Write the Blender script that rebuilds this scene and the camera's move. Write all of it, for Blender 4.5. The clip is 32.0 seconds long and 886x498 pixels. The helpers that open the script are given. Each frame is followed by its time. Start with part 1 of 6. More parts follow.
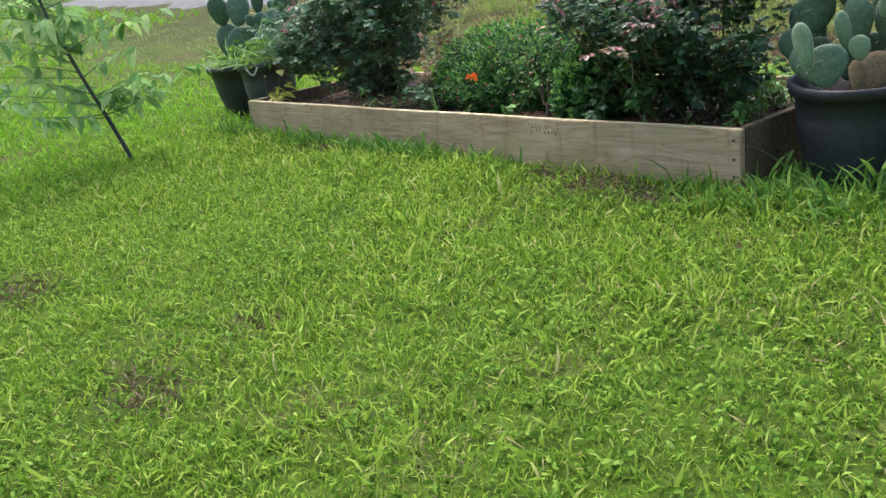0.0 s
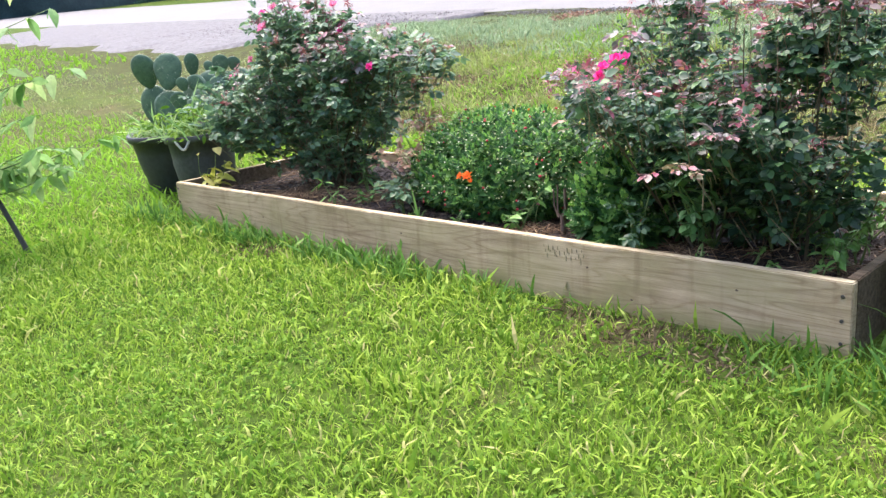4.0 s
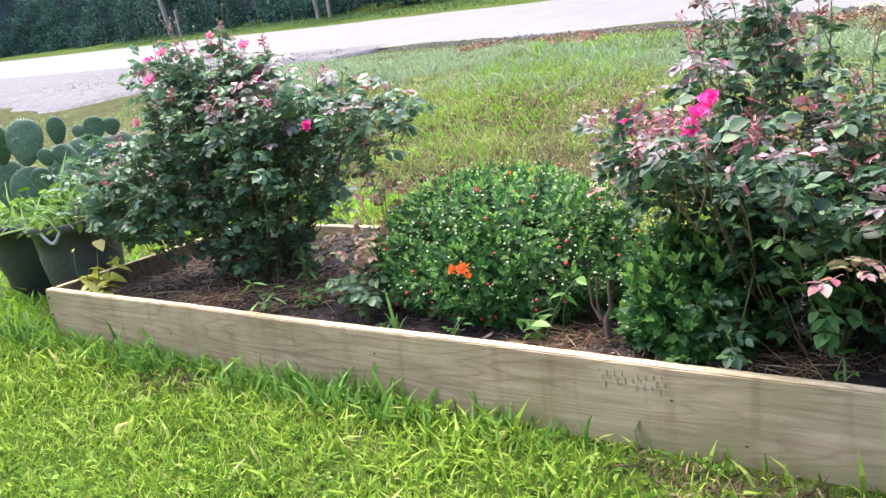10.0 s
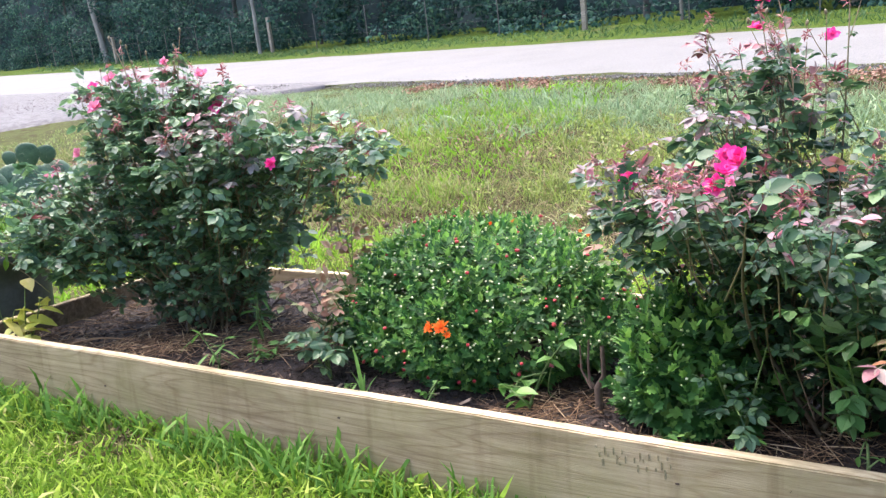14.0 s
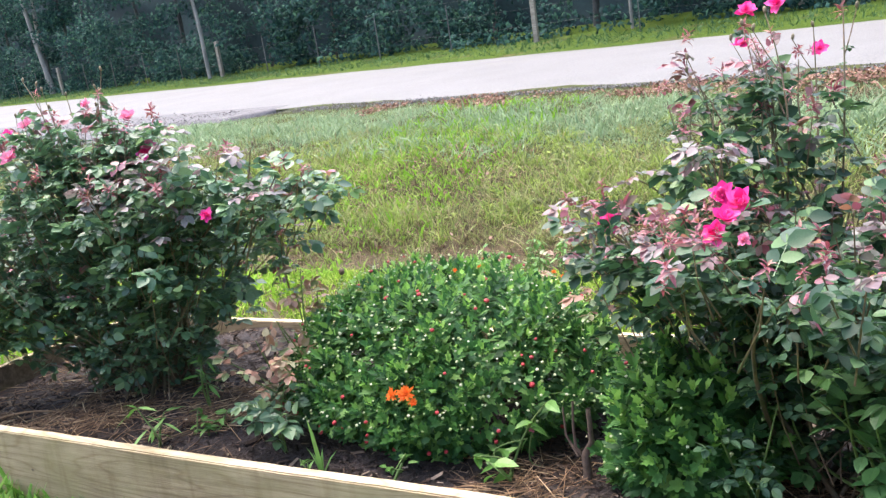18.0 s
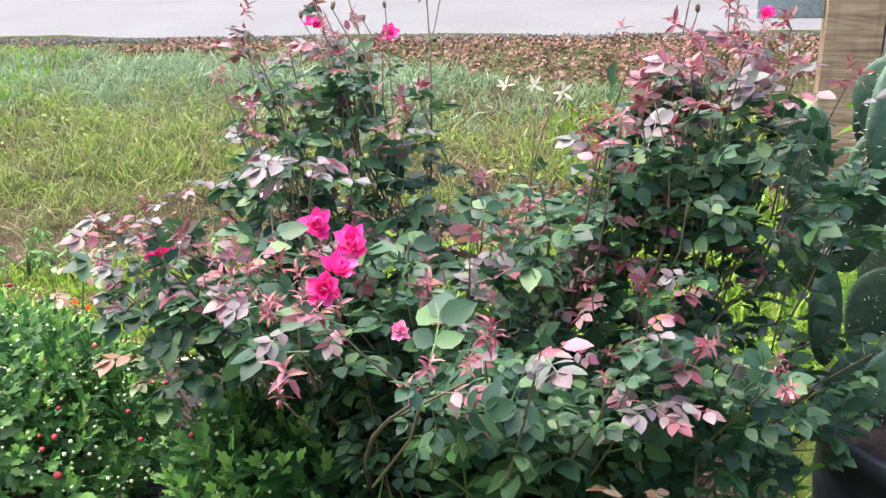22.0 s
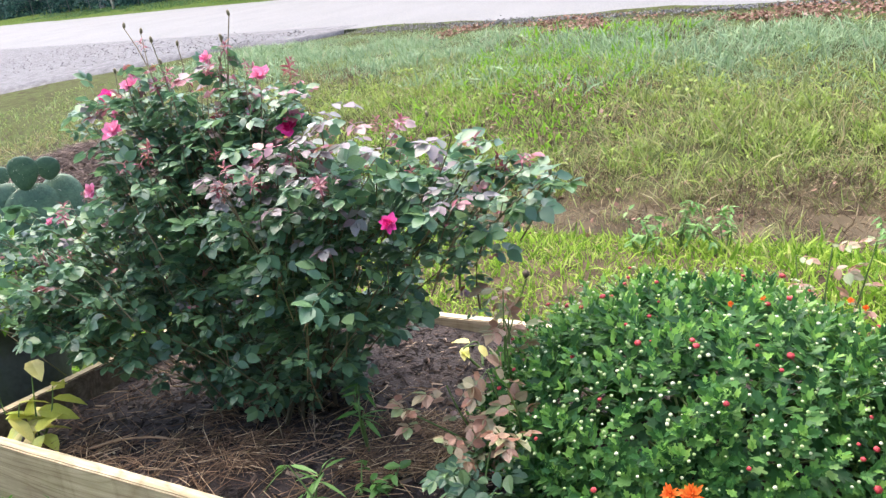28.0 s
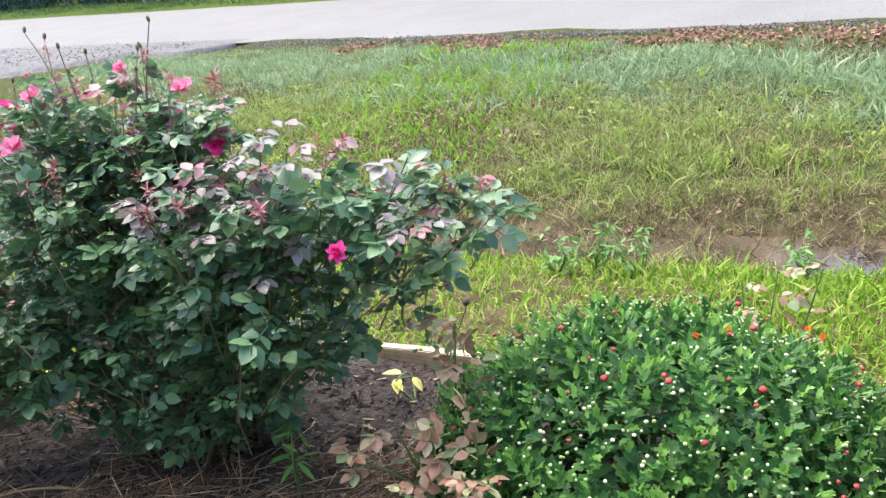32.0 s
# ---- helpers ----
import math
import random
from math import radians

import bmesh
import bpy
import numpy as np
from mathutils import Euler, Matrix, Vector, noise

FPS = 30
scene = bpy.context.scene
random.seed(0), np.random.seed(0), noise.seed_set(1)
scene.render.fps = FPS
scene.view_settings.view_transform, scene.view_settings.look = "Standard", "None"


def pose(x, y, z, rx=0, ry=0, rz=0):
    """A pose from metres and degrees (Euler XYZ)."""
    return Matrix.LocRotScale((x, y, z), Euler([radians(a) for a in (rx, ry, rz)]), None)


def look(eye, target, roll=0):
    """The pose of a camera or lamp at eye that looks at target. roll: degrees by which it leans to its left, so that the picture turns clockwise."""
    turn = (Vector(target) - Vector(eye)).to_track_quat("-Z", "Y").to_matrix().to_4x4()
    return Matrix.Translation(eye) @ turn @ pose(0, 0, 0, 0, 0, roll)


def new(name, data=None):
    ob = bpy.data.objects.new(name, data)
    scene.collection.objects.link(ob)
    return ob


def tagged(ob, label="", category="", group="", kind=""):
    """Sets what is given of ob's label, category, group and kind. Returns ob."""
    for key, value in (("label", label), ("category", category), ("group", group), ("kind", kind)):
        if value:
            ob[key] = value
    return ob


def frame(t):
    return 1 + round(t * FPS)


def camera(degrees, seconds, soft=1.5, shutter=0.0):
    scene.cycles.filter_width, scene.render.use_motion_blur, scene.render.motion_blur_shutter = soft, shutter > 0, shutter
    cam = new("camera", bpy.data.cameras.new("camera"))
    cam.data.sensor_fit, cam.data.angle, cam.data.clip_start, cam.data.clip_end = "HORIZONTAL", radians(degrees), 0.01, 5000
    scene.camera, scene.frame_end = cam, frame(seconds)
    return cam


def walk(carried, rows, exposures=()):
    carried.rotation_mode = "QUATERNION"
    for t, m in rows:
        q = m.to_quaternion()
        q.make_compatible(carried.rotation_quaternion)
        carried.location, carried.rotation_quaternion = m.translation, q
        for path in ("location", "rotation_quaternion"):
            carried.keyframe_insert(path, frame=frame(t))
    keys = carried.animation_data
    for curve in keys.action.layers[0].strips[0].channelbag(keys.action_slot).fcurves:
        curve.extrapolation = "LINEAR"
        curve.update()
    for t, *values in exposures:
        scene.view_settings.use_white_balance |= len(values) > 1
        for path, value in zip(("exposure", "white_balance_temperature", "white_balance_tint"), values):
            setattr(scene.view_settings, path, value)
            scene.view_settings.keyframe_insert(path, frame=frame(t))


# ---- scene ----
cam = camera(52.90, 32.0, soft=1.4)
# seconds, eye, yaw to the left of +y, pitch up, roll
# the clip's own exposure and white balance: seconds, stops, kelvin, tint
EXPOSURES = [(0.0, 1.14, 6500, 8), (1.0, 1.42, 6500, 13), (2.0, 1.62, 6500, 16), (3.0, 1.72, 6500, 17), (6.0, 1.86, 6500, 17), (13.0, 1.84, 6500, 17), (19.0, 1.76, 6500, 15), (24.0, 1.7, 6500, 15), (29.0, 1.72, 6500, 13), (31.0, 1.66, 6500, 11)]
ROWS = [
    (0, 3.608, -2.987, 1.203, 50.65, -20.59, -10.37),
    (0.5, 3.485, -2.922, 1.200, 44.27, -19.93, -9.48),
    (1, 3.395, -2.772, 1.231, 43.21, -19.34, -11.22),
    (1.5, 3.266, -2.721, 1.229, 42.96, -19.72, -11.93),
    (2, 3.014, -2.732, 1.320, 37.33, -19.45, -8.46),
    (2.5, 2.907, -2.671, 1.262, 35.55, -19.70, -6.27),
    (3, 2.853, -2.541, 1.252, 38.06, -19.41, -6.82),
    (3.5, 2.769, -2.480, 1.259, 45.44, -18.26, -7.37),
    (5.5, 2.331, -2.266, 1.220, 40.96, -18.37, -5.82),
    (6, 2.158, -2.283, 1.213, 33.76, -19.46, -2.95),
    (6.5, 2.065, -2.219, 1.210, 33.37, -20.22, -4.10),
    (7, 2.010, -2.091, 1.225, 32.81, -20.66, -5.10),
    (7.5, 1.923, -2.030, 1.209, 32.25, -19.93, -5.91),
    (8, 1.808, -2.043, 1.229, 31.31, -18.88, -6.49),
    (8.5, 1.761, -2.055, 1.218, 30.41, -18.59, -5.56),
    (9, 1.722, -2.015, 1.215, 32.37, -18.62, -5.97),
    (9.5, 1.727, -1.897, 1.219, 37.83, -18.13, -8.29),
    (10, 1.737, -1.824, 1.224, 37.82, -17.15, -9.76),
    (10.5, 1.647, -1.820, 1.220, 36.65, -16.80, -9.08),
    (11, 1.548, -1.816, 1.225, 34.85, -15.65, -7.80),
    (11.5, 1.490, -1.843, 1.223, 30.02, -16.46, -5.77),
    (12, 1.482, -1.830, 1.235, 29.33, -16.61, -5.34),
    (12.5, 1.482, -1.811, 1.243, 29.92, -14.55, -5.55),
    (13, 1.489, -1.777, 1.247, 33.96, -14.39, -6.67),
    (13.5, 1.501, -1.749, 1.236, 33.57, -14.35, -6.26),
    (14, 1.501, -1.706, 1.215, 32.98, -15.20, -6.56),
    (14.5, 1.498, -1.660, 1.198, 32.68, -17.80, -7.66),
    (16.5, 1.325, -1.620, 1.239, 32.49, -16.48, -8.87),
    (17, 1.290, -1.572, 1.230, 31.98, -16.38, -7.65),
    (17.5, 1.310, -1.520, 1.239, 31.23, -15.55, -7.73),
    (18, 1.365, -1.459, 1.239, 30.35, -14.59, -8.72),
    (18.5, 1.412, -1.409, 1.233, 27.58, -15.12, -10.06),
    (19, 1.432, -1.386, 1.232, 26.02, -15.91, -9.83),
    (19.5, 1.326, -1.311, 1.243, 19.54, -17.02, -8.36),
    (20, 1.212, -1.263, 1.243, 15.96, -17.79, -7.06),
    (20.5, 1.190, -1.166, 1.237, 15.53, -17.96, -6.79),
    (21, 1.243, -1.069, 1.251, 15.10, -17.90, -7.25),
    (21.5, 1.240, -1.039, 1.257, 10.75, -18.81, -6.33),
    (22, 1.152, -1.016, 1.250, -1.59, -20.34, -1.66),
    (22.5, 1.042, -1.006, 1.245, -5.00, -21.15, -0.32),
    (23, 1.018, -0.986, 1.269, -4.67, -20.76, -0.79),
    (23.5, 1.013, -0.957, 1.288, -3.92, -21.23, -2.29),
    (24, 0.924, -1.107, 1.300, -4.87, -19.77, -3.09),
    (24.5, 0.854, -1.215, 1.309, -5.14, -19.35, -2.60),
    (25, 0.844, -1.234, 1.310, -5.90, -19.63, -1.78),
    (25.5, 0.848, -1.221, 1.305, -4.58, -20.07, -2.20),
    (26, 0.815, -1.219, 1.311, 3.33, -20.32, -4.22),
    (26.5, 0.755, -1.249, 1.338, 18.50, -18.68, -8.45),
    (28.5, 0.581, -1.027, 1.339, 34.67, -19.67, -9.14),
    (29, 0.466, -1.054, 1.346, 33.70, -18.88, -8.49),
    (29.5, 0.405, -1.064, 1.340, 32.50, -18.73, -7.43),
    (30, 0.397, -1.033, 1.335, 31.60, -19.12, -6.27),
    (30.5, 0.426, -1.009, 1.334, 30.48, -19.31, -6.04),
    (31, 0.452, -1.007, 1.331, 29.60, -19.56, -6.21),
    (31.5, 0.477, -1.003, 1.334, 28.19, -19.60, -6.87),
    (32, 0.481, -1.007, 1.334, 26.37, -19.35, -6.70),
]


def eye_pose(x, y, z, yaw, pitch, roll):
    ca, sa, cb, sb = (math.cos(radians(yaw)), math.sin(radians(yaw)), math.cos(radians(pitch)), math.sin(radians(pitch)))
    return look((x, y, z), (x - 2 * sa * cb, y + 2 * ca * cb, z + 2 * sb), roll)


walk(cam, [(t, eye_pose(*row)) for t, *row in ROWS], EXPOSURES)

# ---- light ----
world = bpy.data.worlds.new("sky")
scene.world = world
world.use_nodes = True
wn = world.node_tree.nodes
sky = wn.new("ShaderNodeTexSky")
sky.sky_type = "NISHITA"
sky.sun_disc = False
sky.sun_elevation = radians(65)
sky.sun_rotation = radians(284)
sky.dust_density = 4.0
sky.air_density = 1.0
world.node_tree.links.new(sky.outputs[0], wn["Background"].inputs[0])
wn["Background"].inputs[1].default_value = 0.25
sun_data = bpy.data.lights.new("sun", "SUN")
sun_data.energy = 1.38
sun_data.angle = radians(55)
sun_data.color = (1.0, 0.965, 0.90)
sun = new("sun", sun_data)
sun.matrix_world = look((-1.8, 4.6, 12), (0, 0, 0))

# ---- helpers of this scene ----
rng = np.random.default_rng(7)
BED = pose(0, 0, 0, -4.0)          # the bed dips a little towards the ditch


def nodes_of(name):
    m = bpy.data.materials.new(name)
    m.use_nodes = True
    return m, m.node_tree.nodes, m.node_tree.links, m.node_tree.nodes["Principled BSDF"]


def ramp(nodes, links, fac, stops):
    r = nodes.new("ShaderNodeValToRGB")
    while len(r.color_ramp.elements) < len(stops):
        r.color_ramp.elements.new(0.5)
    for e, (p, c) in zip(r.color_ramp.elements, stops):
        e.position, e.color = p, (*c, 1)
    links.new(fac, r.inputs[0])
    return r.outputs[0]


def noise_tex(nodes, links, scale, detail=4.0, stretch=(1, 1, 1), rough=0.55):
    tc = nodes.new("ShaderNodeTexCoord")
    mp = nodes.new("ShaderNodeMapping")
    mp.inputs["Scale"].default_value = stretch
    n = nodes.new("ShaderNodeTexNoise")
    n.inputs["Scale"].default_value, n.inputs["Detail"].default_value, n.inputs["Roughness"].default_value = scale, detail, rough
    links.new(tc.outputs["Object"], mp.inputs[0])
    links.new(mp.outputs[0], n.inputs["Vector"])
    return n.outputs["Fac"]


def mix(nodes, links, a, b, fac, how="MIX"):
    m = nodes.new("ShaderNodeMixRGB")
    m.blend_type = how
    for socket, v in ((m.inputs[0], fac), (m.inputs[1], a), (m.inputs[2], b)):
        if isinstance(v, (int, float)):
            socket.default_value = v
        elif isinstance(v, tuple):
            socket.default_value = (*v, 1)
        else:
            links.new(v, socket)
    return m.outputs[0]


def bump(nodes, links, bsdf, height, strength=0.4, distance=0.01):
    b = nodes.new("ShaderNodeBump")
    b.inputs["Strength"].default_value, b.inputs["Distance"].default_value = strength, distance
    links.new(height, b.inputs["Height"])
    links.new(b.outputs[0], bsdf.inputs["Normal"])


def surface(name, dark, light, scale=8.0, rough=0.85, fine=60.0, relief=0.4, metal=0.0, stretch=(1, 1, 1), depth=0.01):
    """A surface with large stains and fine grain."""
    m, n, l, b = nodes_of(name)
    big = noise_tex(n, l, scale, 5, stretch)
    small = noise_tex(n, l, fine, 4, stretch)
    col = ramp(n, l, big, [(0.32, dark), (0.68, light)])
    tint = ramp(n, l, small, [(0.3, (0.62, 0.62, 0.62)), (0.7, (1.25, 1.25, 1.25))])
    l.new(mix(n, l, col, tint, 0.8, "MULTIPLY"), b.inputs["Base Color"])
    b.inputs["Roughness"].default_value, b.inputs["Metallic"].default_value = rough, metal
    bump(n, l, b, small, relief, depth)
    return m


def foliage(name, stops, rough=0.45, thin=0.3, gloss=0.5, spots=0.25):
    """Leaves that differ from one another, and let some light through."""
    m, n, l, b = nodes_of(name)
    geo = n.new("ShaderNodeNewGeometry")
    info, total, part_of = n.new("ShaderNodeObjectInfo"), n.new("ShaderNodeMath"), n.new("ShaderNodeMath")
    part_of.operation = "FRACT"
    l.new(geo.outputs["Random Per Island"], total.inputs[0])
    l.new(info.outputs["Random"], total.inputs[1])
    l.new(total.outputs[0], part_of.inputs[0])
    col = ramp(n, l, part_of.outputs[0], stops)
    grain = ramp(n, l, noise_tex(n, l, 45, 3), [(0.3, (0.7, 0.7, 0.7)), (0.7, (1.2, 1.2, 1.2))])
    col = mix(n, l, col, grain, spots * 2, "MULTIPLY")
    l.new(col, b.inputs["Base Color"])
    b.inputs["Roughness"].default_value = rough
    b.inputs["Specular IOR Level"].default_value = gloss
    tr = n.new("ShaderNodeBsdfTranslucent")
    l.new(col, tr.inputs[0])
    ms = n.new("ShaderNodeMixShader")
    ms.inputs[0].default_value = thin
    l.new(b.outputs[0], ms.inputs[1])
    l.new(tr.outputs[0], ms.inputs[2])
    l.new(ms.outputs[0], n["Material Output"].inputs[0])
    return m


def mesh_from(name, verts, tris, mat_index=None, mats=(), smooth=False):
    """A mesh from arrays of points and triangles."""
    me = bpy.data.meshes.new(name)
    v, f = np.asarray(verts, np.float32).reshape(-1, 3), np.asarray(tris, np.int32).reshape(-1, 3)
    me.vertices.add(len(v))
    me.vertices.foreach_set("co", v.ravel())
    me.loops.add(f.size)
    me.loops.foreach_set("vertex_index", f.ravel())
    me.polygons.add(len(f))
    me.polygons.foreach_set("loop_start", np.arange(0, f.size, 3, dtype=np.int32))
    if mat_index is not None:
        me.polygons.foreach_set("material_index", np.asarray(mat_index, np.int32))
    me.polygons.foreach_set("use_smooth", np.full(len(f), smooth))
    me.update(calc_edges=True)
    for m in mats:
        me.materials.append(m)
    return me


def scattered(name, template, mats4, mats, which=None, smooth=False):
    """One mesh of many copies of a template (points, triangles), one for each 4 x 4 matrix."""
    tv, tf = (np.asarray(a) for a in template)
    m = np.asarray(mats4, np.float32)
    v = np.einsum("nij,kj->nki", m[:, :3, :3], tv) + m[:, None, :3, 3]
    f = tf[None] + (np.arange(len(m)) * len(tv))[:, None, None]
    idx = None if which is None else np.repeat(which, len(tf))
    return mesh_from(name, v, f, idx, mats, smooth)


def frames(pos, ahead, up, size, spin=None):
    """Matrices whose y goes ahead, z goes up, at positions."""
    y = ahead / (np.linalg.norm(ahead, axis=1, keepdims=True) + 1e-9)
    x = np.cross(y, up)
    x /= np.linalg.norm(x, axis=1, keepdims=True) + 1e-9
    z = np.cross(x, y)
    m = np.zeros((len(pos), 4, 4))
    s = np.broadcast_to(np.asarray(size, float).reshape(-1, 1) if np.ndim(size) else size, (len(pos), 1))
    m[:, :3, 0], m[:, :3, 1], m[:, :3, 2], m[:, :3, 3], m[:, 3, 3] = x * s, y * s, z * s, pos, 1
    return m


def unit(v):
    return v / (np.linalg.norm(v, axis=-1, keepdims=True) + 1e-9)


def part(name, data, material=None, parent=None, label=""):
    """Links a bmesh or a mesh as one mesh object under a thing or a part."""
    if isinstance(data, bmesh.types.BMesh):
        me = bpy.data.meshes.new(name)
        data.to_mesh(me)
        data.free()
    else:
        me = data
    if material is not None and not me.materials:
        me.materials.append(material)
    ob = new(name, me)
    if parent is not None:
        ob.parent = parent
    if label:
        tagged(ob, label)
    return ob


def thing(name, label, category, m=None, group="", kind=""):
    ob = new(name)
    ob.empty_display_size = 0.1
    if m is not None:
        ob.matrix_world = m
    return tagged(ob, label, category, group, kind)


def box(x0, y0, z0, x1, y1, z1, bevel=0.004, cuts=0):
    bm = bmesh.new()
    bmesh.ops.create_cube(bm, size=1, matrix=Matrix.LocRotScale(((x0 + x1) / 2, (y0 + y1) / 2, (z0 + z1) / 2), None, (x1 - x0, y1 - y0, z1 - z0)))
    if bevel:
        bmesh.ops.bevel(bm, geom=bm.edges[:], offset=bevel, segments=2, affect="EDGES", profile=0.6)
    return bm


def lathe(profile, seg=40):
    """A turned shape from (radius, height) pairs."""
    bm = bmesh.new()
    rings = [[bm.verts.new((r * math.cos(2 * math.pi * k / seg), r * math.sin(2 * math.pi * k / seg), z)) for k in range(seg)] for r, z in profile]
    for a, b in zip(rings, rings[1:]):
        for k in range(seg):
            f = bm.faces.new((a[k], a[(k + 1) % seg], b[(k + 1) % seg], b[k]))
            f.smooth = True
    bm.faces.new(rings[0][::-1])
    bm.faces.new(rings[-1])
    return bm


def tube_arrays(path, radii, seg=6):
    """Points and triangles of a tapered tube along a path."""
    p, r = np.asarray(path, float), np.asarray(radii, float)
    d = unit(np.gradient(p, axis=0))
    ref = np.where(np.abs(d[:, 2:]) > 0.9, [[1.0, 0, 0]], [[0, 0, 1.0]])
    a = unit(np.cross(d, ref))
    b = np.cross(d, a)
    th = np.arange(seg) * 2 * np.pi / seg
    v = p[:, None] + r[:, None, None] * (np.cos(th)[None, :, None] * a[:, None] + np.sin(th)[None, :, None] * b[:, None])
    f = []
    for i in range(len(p) - 1):
        for k in range(seg):
            q = (k + 1) % seg
            f += [(i * seg + k, i * seg + q, (i + 1) * seg + q), (i * seg + k, (i + 1) * seg + q, (i + 1) * seg + k)]
    return v.reshape(-1, 3), np.array(f)


def joined(pieces):
    """Joins (points, triangles) pieces into one."""
    vs, fs, at = [], [], 0
    for v, f in pieces:
        vs.append(np.asarray(v, float)), fs.append(np.asarray(f) + at)
        at += len(v)
    return np.concatenate(vs), np.concatenate(fs)


def curve_path(a, b, sag=0.0, wobble=0.03, n=7):
    """A bent way from a to b."""
    a, b = np.asarray(a, float), np.asarray(b, float)
    t = np.linspace(0, 1, n)[:, None]
    p = a + (b - a) * t
    p += np.sin(np.pi * t) * rng.normal(0, wobble, 3)
    p[:, 2] += (sag * np.sin(np.pi * t))[:, 0]
    return p


def turn(m, *eul):
    return m @ Euler([radians(a) for a in eul]).to_matrix().to_4x4()


# ---- materials ----
def wood(name, pale, dark, green=0.0):
    m, n, l, b = nodes_of(name)
    grain = noise_tex(n, l, 3.2, 6, (1.0, 14, 16), 0.6)
    fine = noise_tex(n, l, 9, 5, (1.0, 60, 60), 0.7)
    stain = noise_tex(n, l, 3.0, 4, (1, 1, 2))
    drip = noise_tex(n, l, 20.0, 4, (1, 1, 0.10))
    col = ramp(n, l, grain, [(0.36, dark), (0.62, pale)])
    rings = n.new("ShaderNodeMath")
    rings.operation = "MULTIPLY"
    rings.inputs[1].default_value = 30.0
    l.new(noise_tex(n, l, 1.5, 2.0, (0.42, 2.5, 3.8), 0.4), rings.inputs[0])
    part_of = n.new("ShaderNodeMath")
    part_of.operation = "PINGPONG"
    part_of.inputs[1].default_value = 0.5
    l.new(rings.outputs[0], part_of.inputs[0])
    col = mix(n, l, col, ramp(n, l, part_of.outputs[0], [(0.0, (0.62, 0.54, 0.45)), (0.16, (0.95, 0.93, 0.91)), (0.5, (1.08, 1.06, 1.04))]), 0.62, "MULTIPLY")
    col = mix(n, l, col, ramp(n, l, fine, [(0.3, (0.66, 0.63, 0.6)), (0.7, (1.15, 1.15, 1.15))]), 0.9, "MULTIPLY")
    col = mix(n, l, col, (0.25, 0.22, 0.11), ramp(n, l, stain, [(0.42, (0, 0, 0)), (0.75, (green, green, green))]))
    col = mix(n, l, col, ramp(n, l, drip, [(0.54, (1, 1, 1)), (0.80, (0.50, 0.45, 0.36))]), 0.6, "MULTIPLY")
    smudge = noise_tex(n, l, 2.2, 6, (1, 1, 1.6), 0.65)
    col = mix(n, l, col, ramp(n, l, smudge, [(0.38, (0.70, 0.66, 0.60)), (0.6, (1.10, 1.10, 1.09))]), 0.65, "MULTIPLY")
    if green > 0.7:
        # ragged green algae where wet grass touches the wood
        tc, sx, level = n.new("ShaderNodeTexCoord"), n.new("ShaderNodeSeparateXYZ"), n.new("ShaderNodeMath")
        l.new(tc.outputs["Object"], sx.inputs[0])
        level.operation = "MULTIPLY_ADD"
        level.inputs[1].default_value = 0.16
        l.new(noise_tex(n, l, 5.0, 5, (1, 1, 0.5)), level.inputs[0])
        l.new(sx.outputs["Z"], level.inputs[2])
        col = mix(n, l, col, (0.19, 0.19, 0.075), ramp(n, l, level.outputs[0], [(0.09, (0.6, 0.6, 0.6)), (0.15, (0, 0, 0))]))
    l.new(col, b.inputs["Base Color"])
    b.inputs["Roughness"].default_value = 0.85
    b.inputs["Specular IOR Level"].default_value = 0.25
    bump(n, l, b, fine, 0.5, 0.003)
    return m


M_BOARD = wood("weathered_treated_pine", (0.46, 0.375, 0.255), (0.335, 0.27, 0.178), 0.8)
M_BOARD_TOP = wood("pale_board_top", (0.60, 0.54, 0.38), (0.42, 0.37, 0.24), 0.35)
# darker copy of the board wood, with the side planks' shade painted in
M_BOARD_DARK = wood("dark_board_painted_shade", (0.16, 0.125, 0.085), (0.075, 0.055, 0.035), 0.3)
M_POST = wood("rough_cedar_post", (0.36, 0.27, 0.18), (0.20, 0.14, 0.09))
M_GREYPOST = wood("grey_fence_post", (0.34, 0.31, 0.26), (0.2, 0.18, 0.15))
M_SOIL = surface("dark_bed_soil", (0.014, 0.0095, 0.008), (0.042, 0.028, 0.021), 9, 0.95, 70, 1.0, depth=0.02)
M_CHIP = foliage("bark_chips", [(0.0, (0.014, 0.011, 0.010)), (0.6, (0.032, 0.024, 0.019)), (0.84, (0.085, 0.058, 0.042)), (1.0, (0.30, 0.23, 0.165))], 0.9, 0.0, 0.1)
M_STRAW = foliage("pine_straw", [(0.0, (0.05, 0.028, 0.014)), (0.5, (0.12, 0.07, 0.036)), (0.85, (0.26, 0.165, 0.085)), (1.0, (0.45, 0.34, 0.20))], 0.7, 0.0, 0.3)
M_HEAP = foliage("old_pine_straw", [(0.0, (0.05, 0.034, 0.027)), (0.6, (0.11, 0.078, 0.062)), (1.0, (0.22, 0.165, 0.13))], 0.85, 0.0, 0.15)
M_LITTER = foliage("dry_leaf_litter", [(0.0, (0.13, 0.070, 0.050)), (0.5, (0.21, 0.112, 0.078)), (0.85, (0.26, 0.155, 0.11)), (1.0, (0.33, 0.235, 0.18))], 0.8, 0.1, 0.2)
M_GRASS = foliage("lawn_grass", [(0.0, (0.066, 0.15, 0.014)), (0.4, (0.170, 0.295, 0.029)), (0.75, (0.272, 0.405, 0.054)), (0.93, (0.36, 0.48, 0.09)), (1.0, (0.45, 0.40, 0.19))], 0.6, 0.45, 0.1)
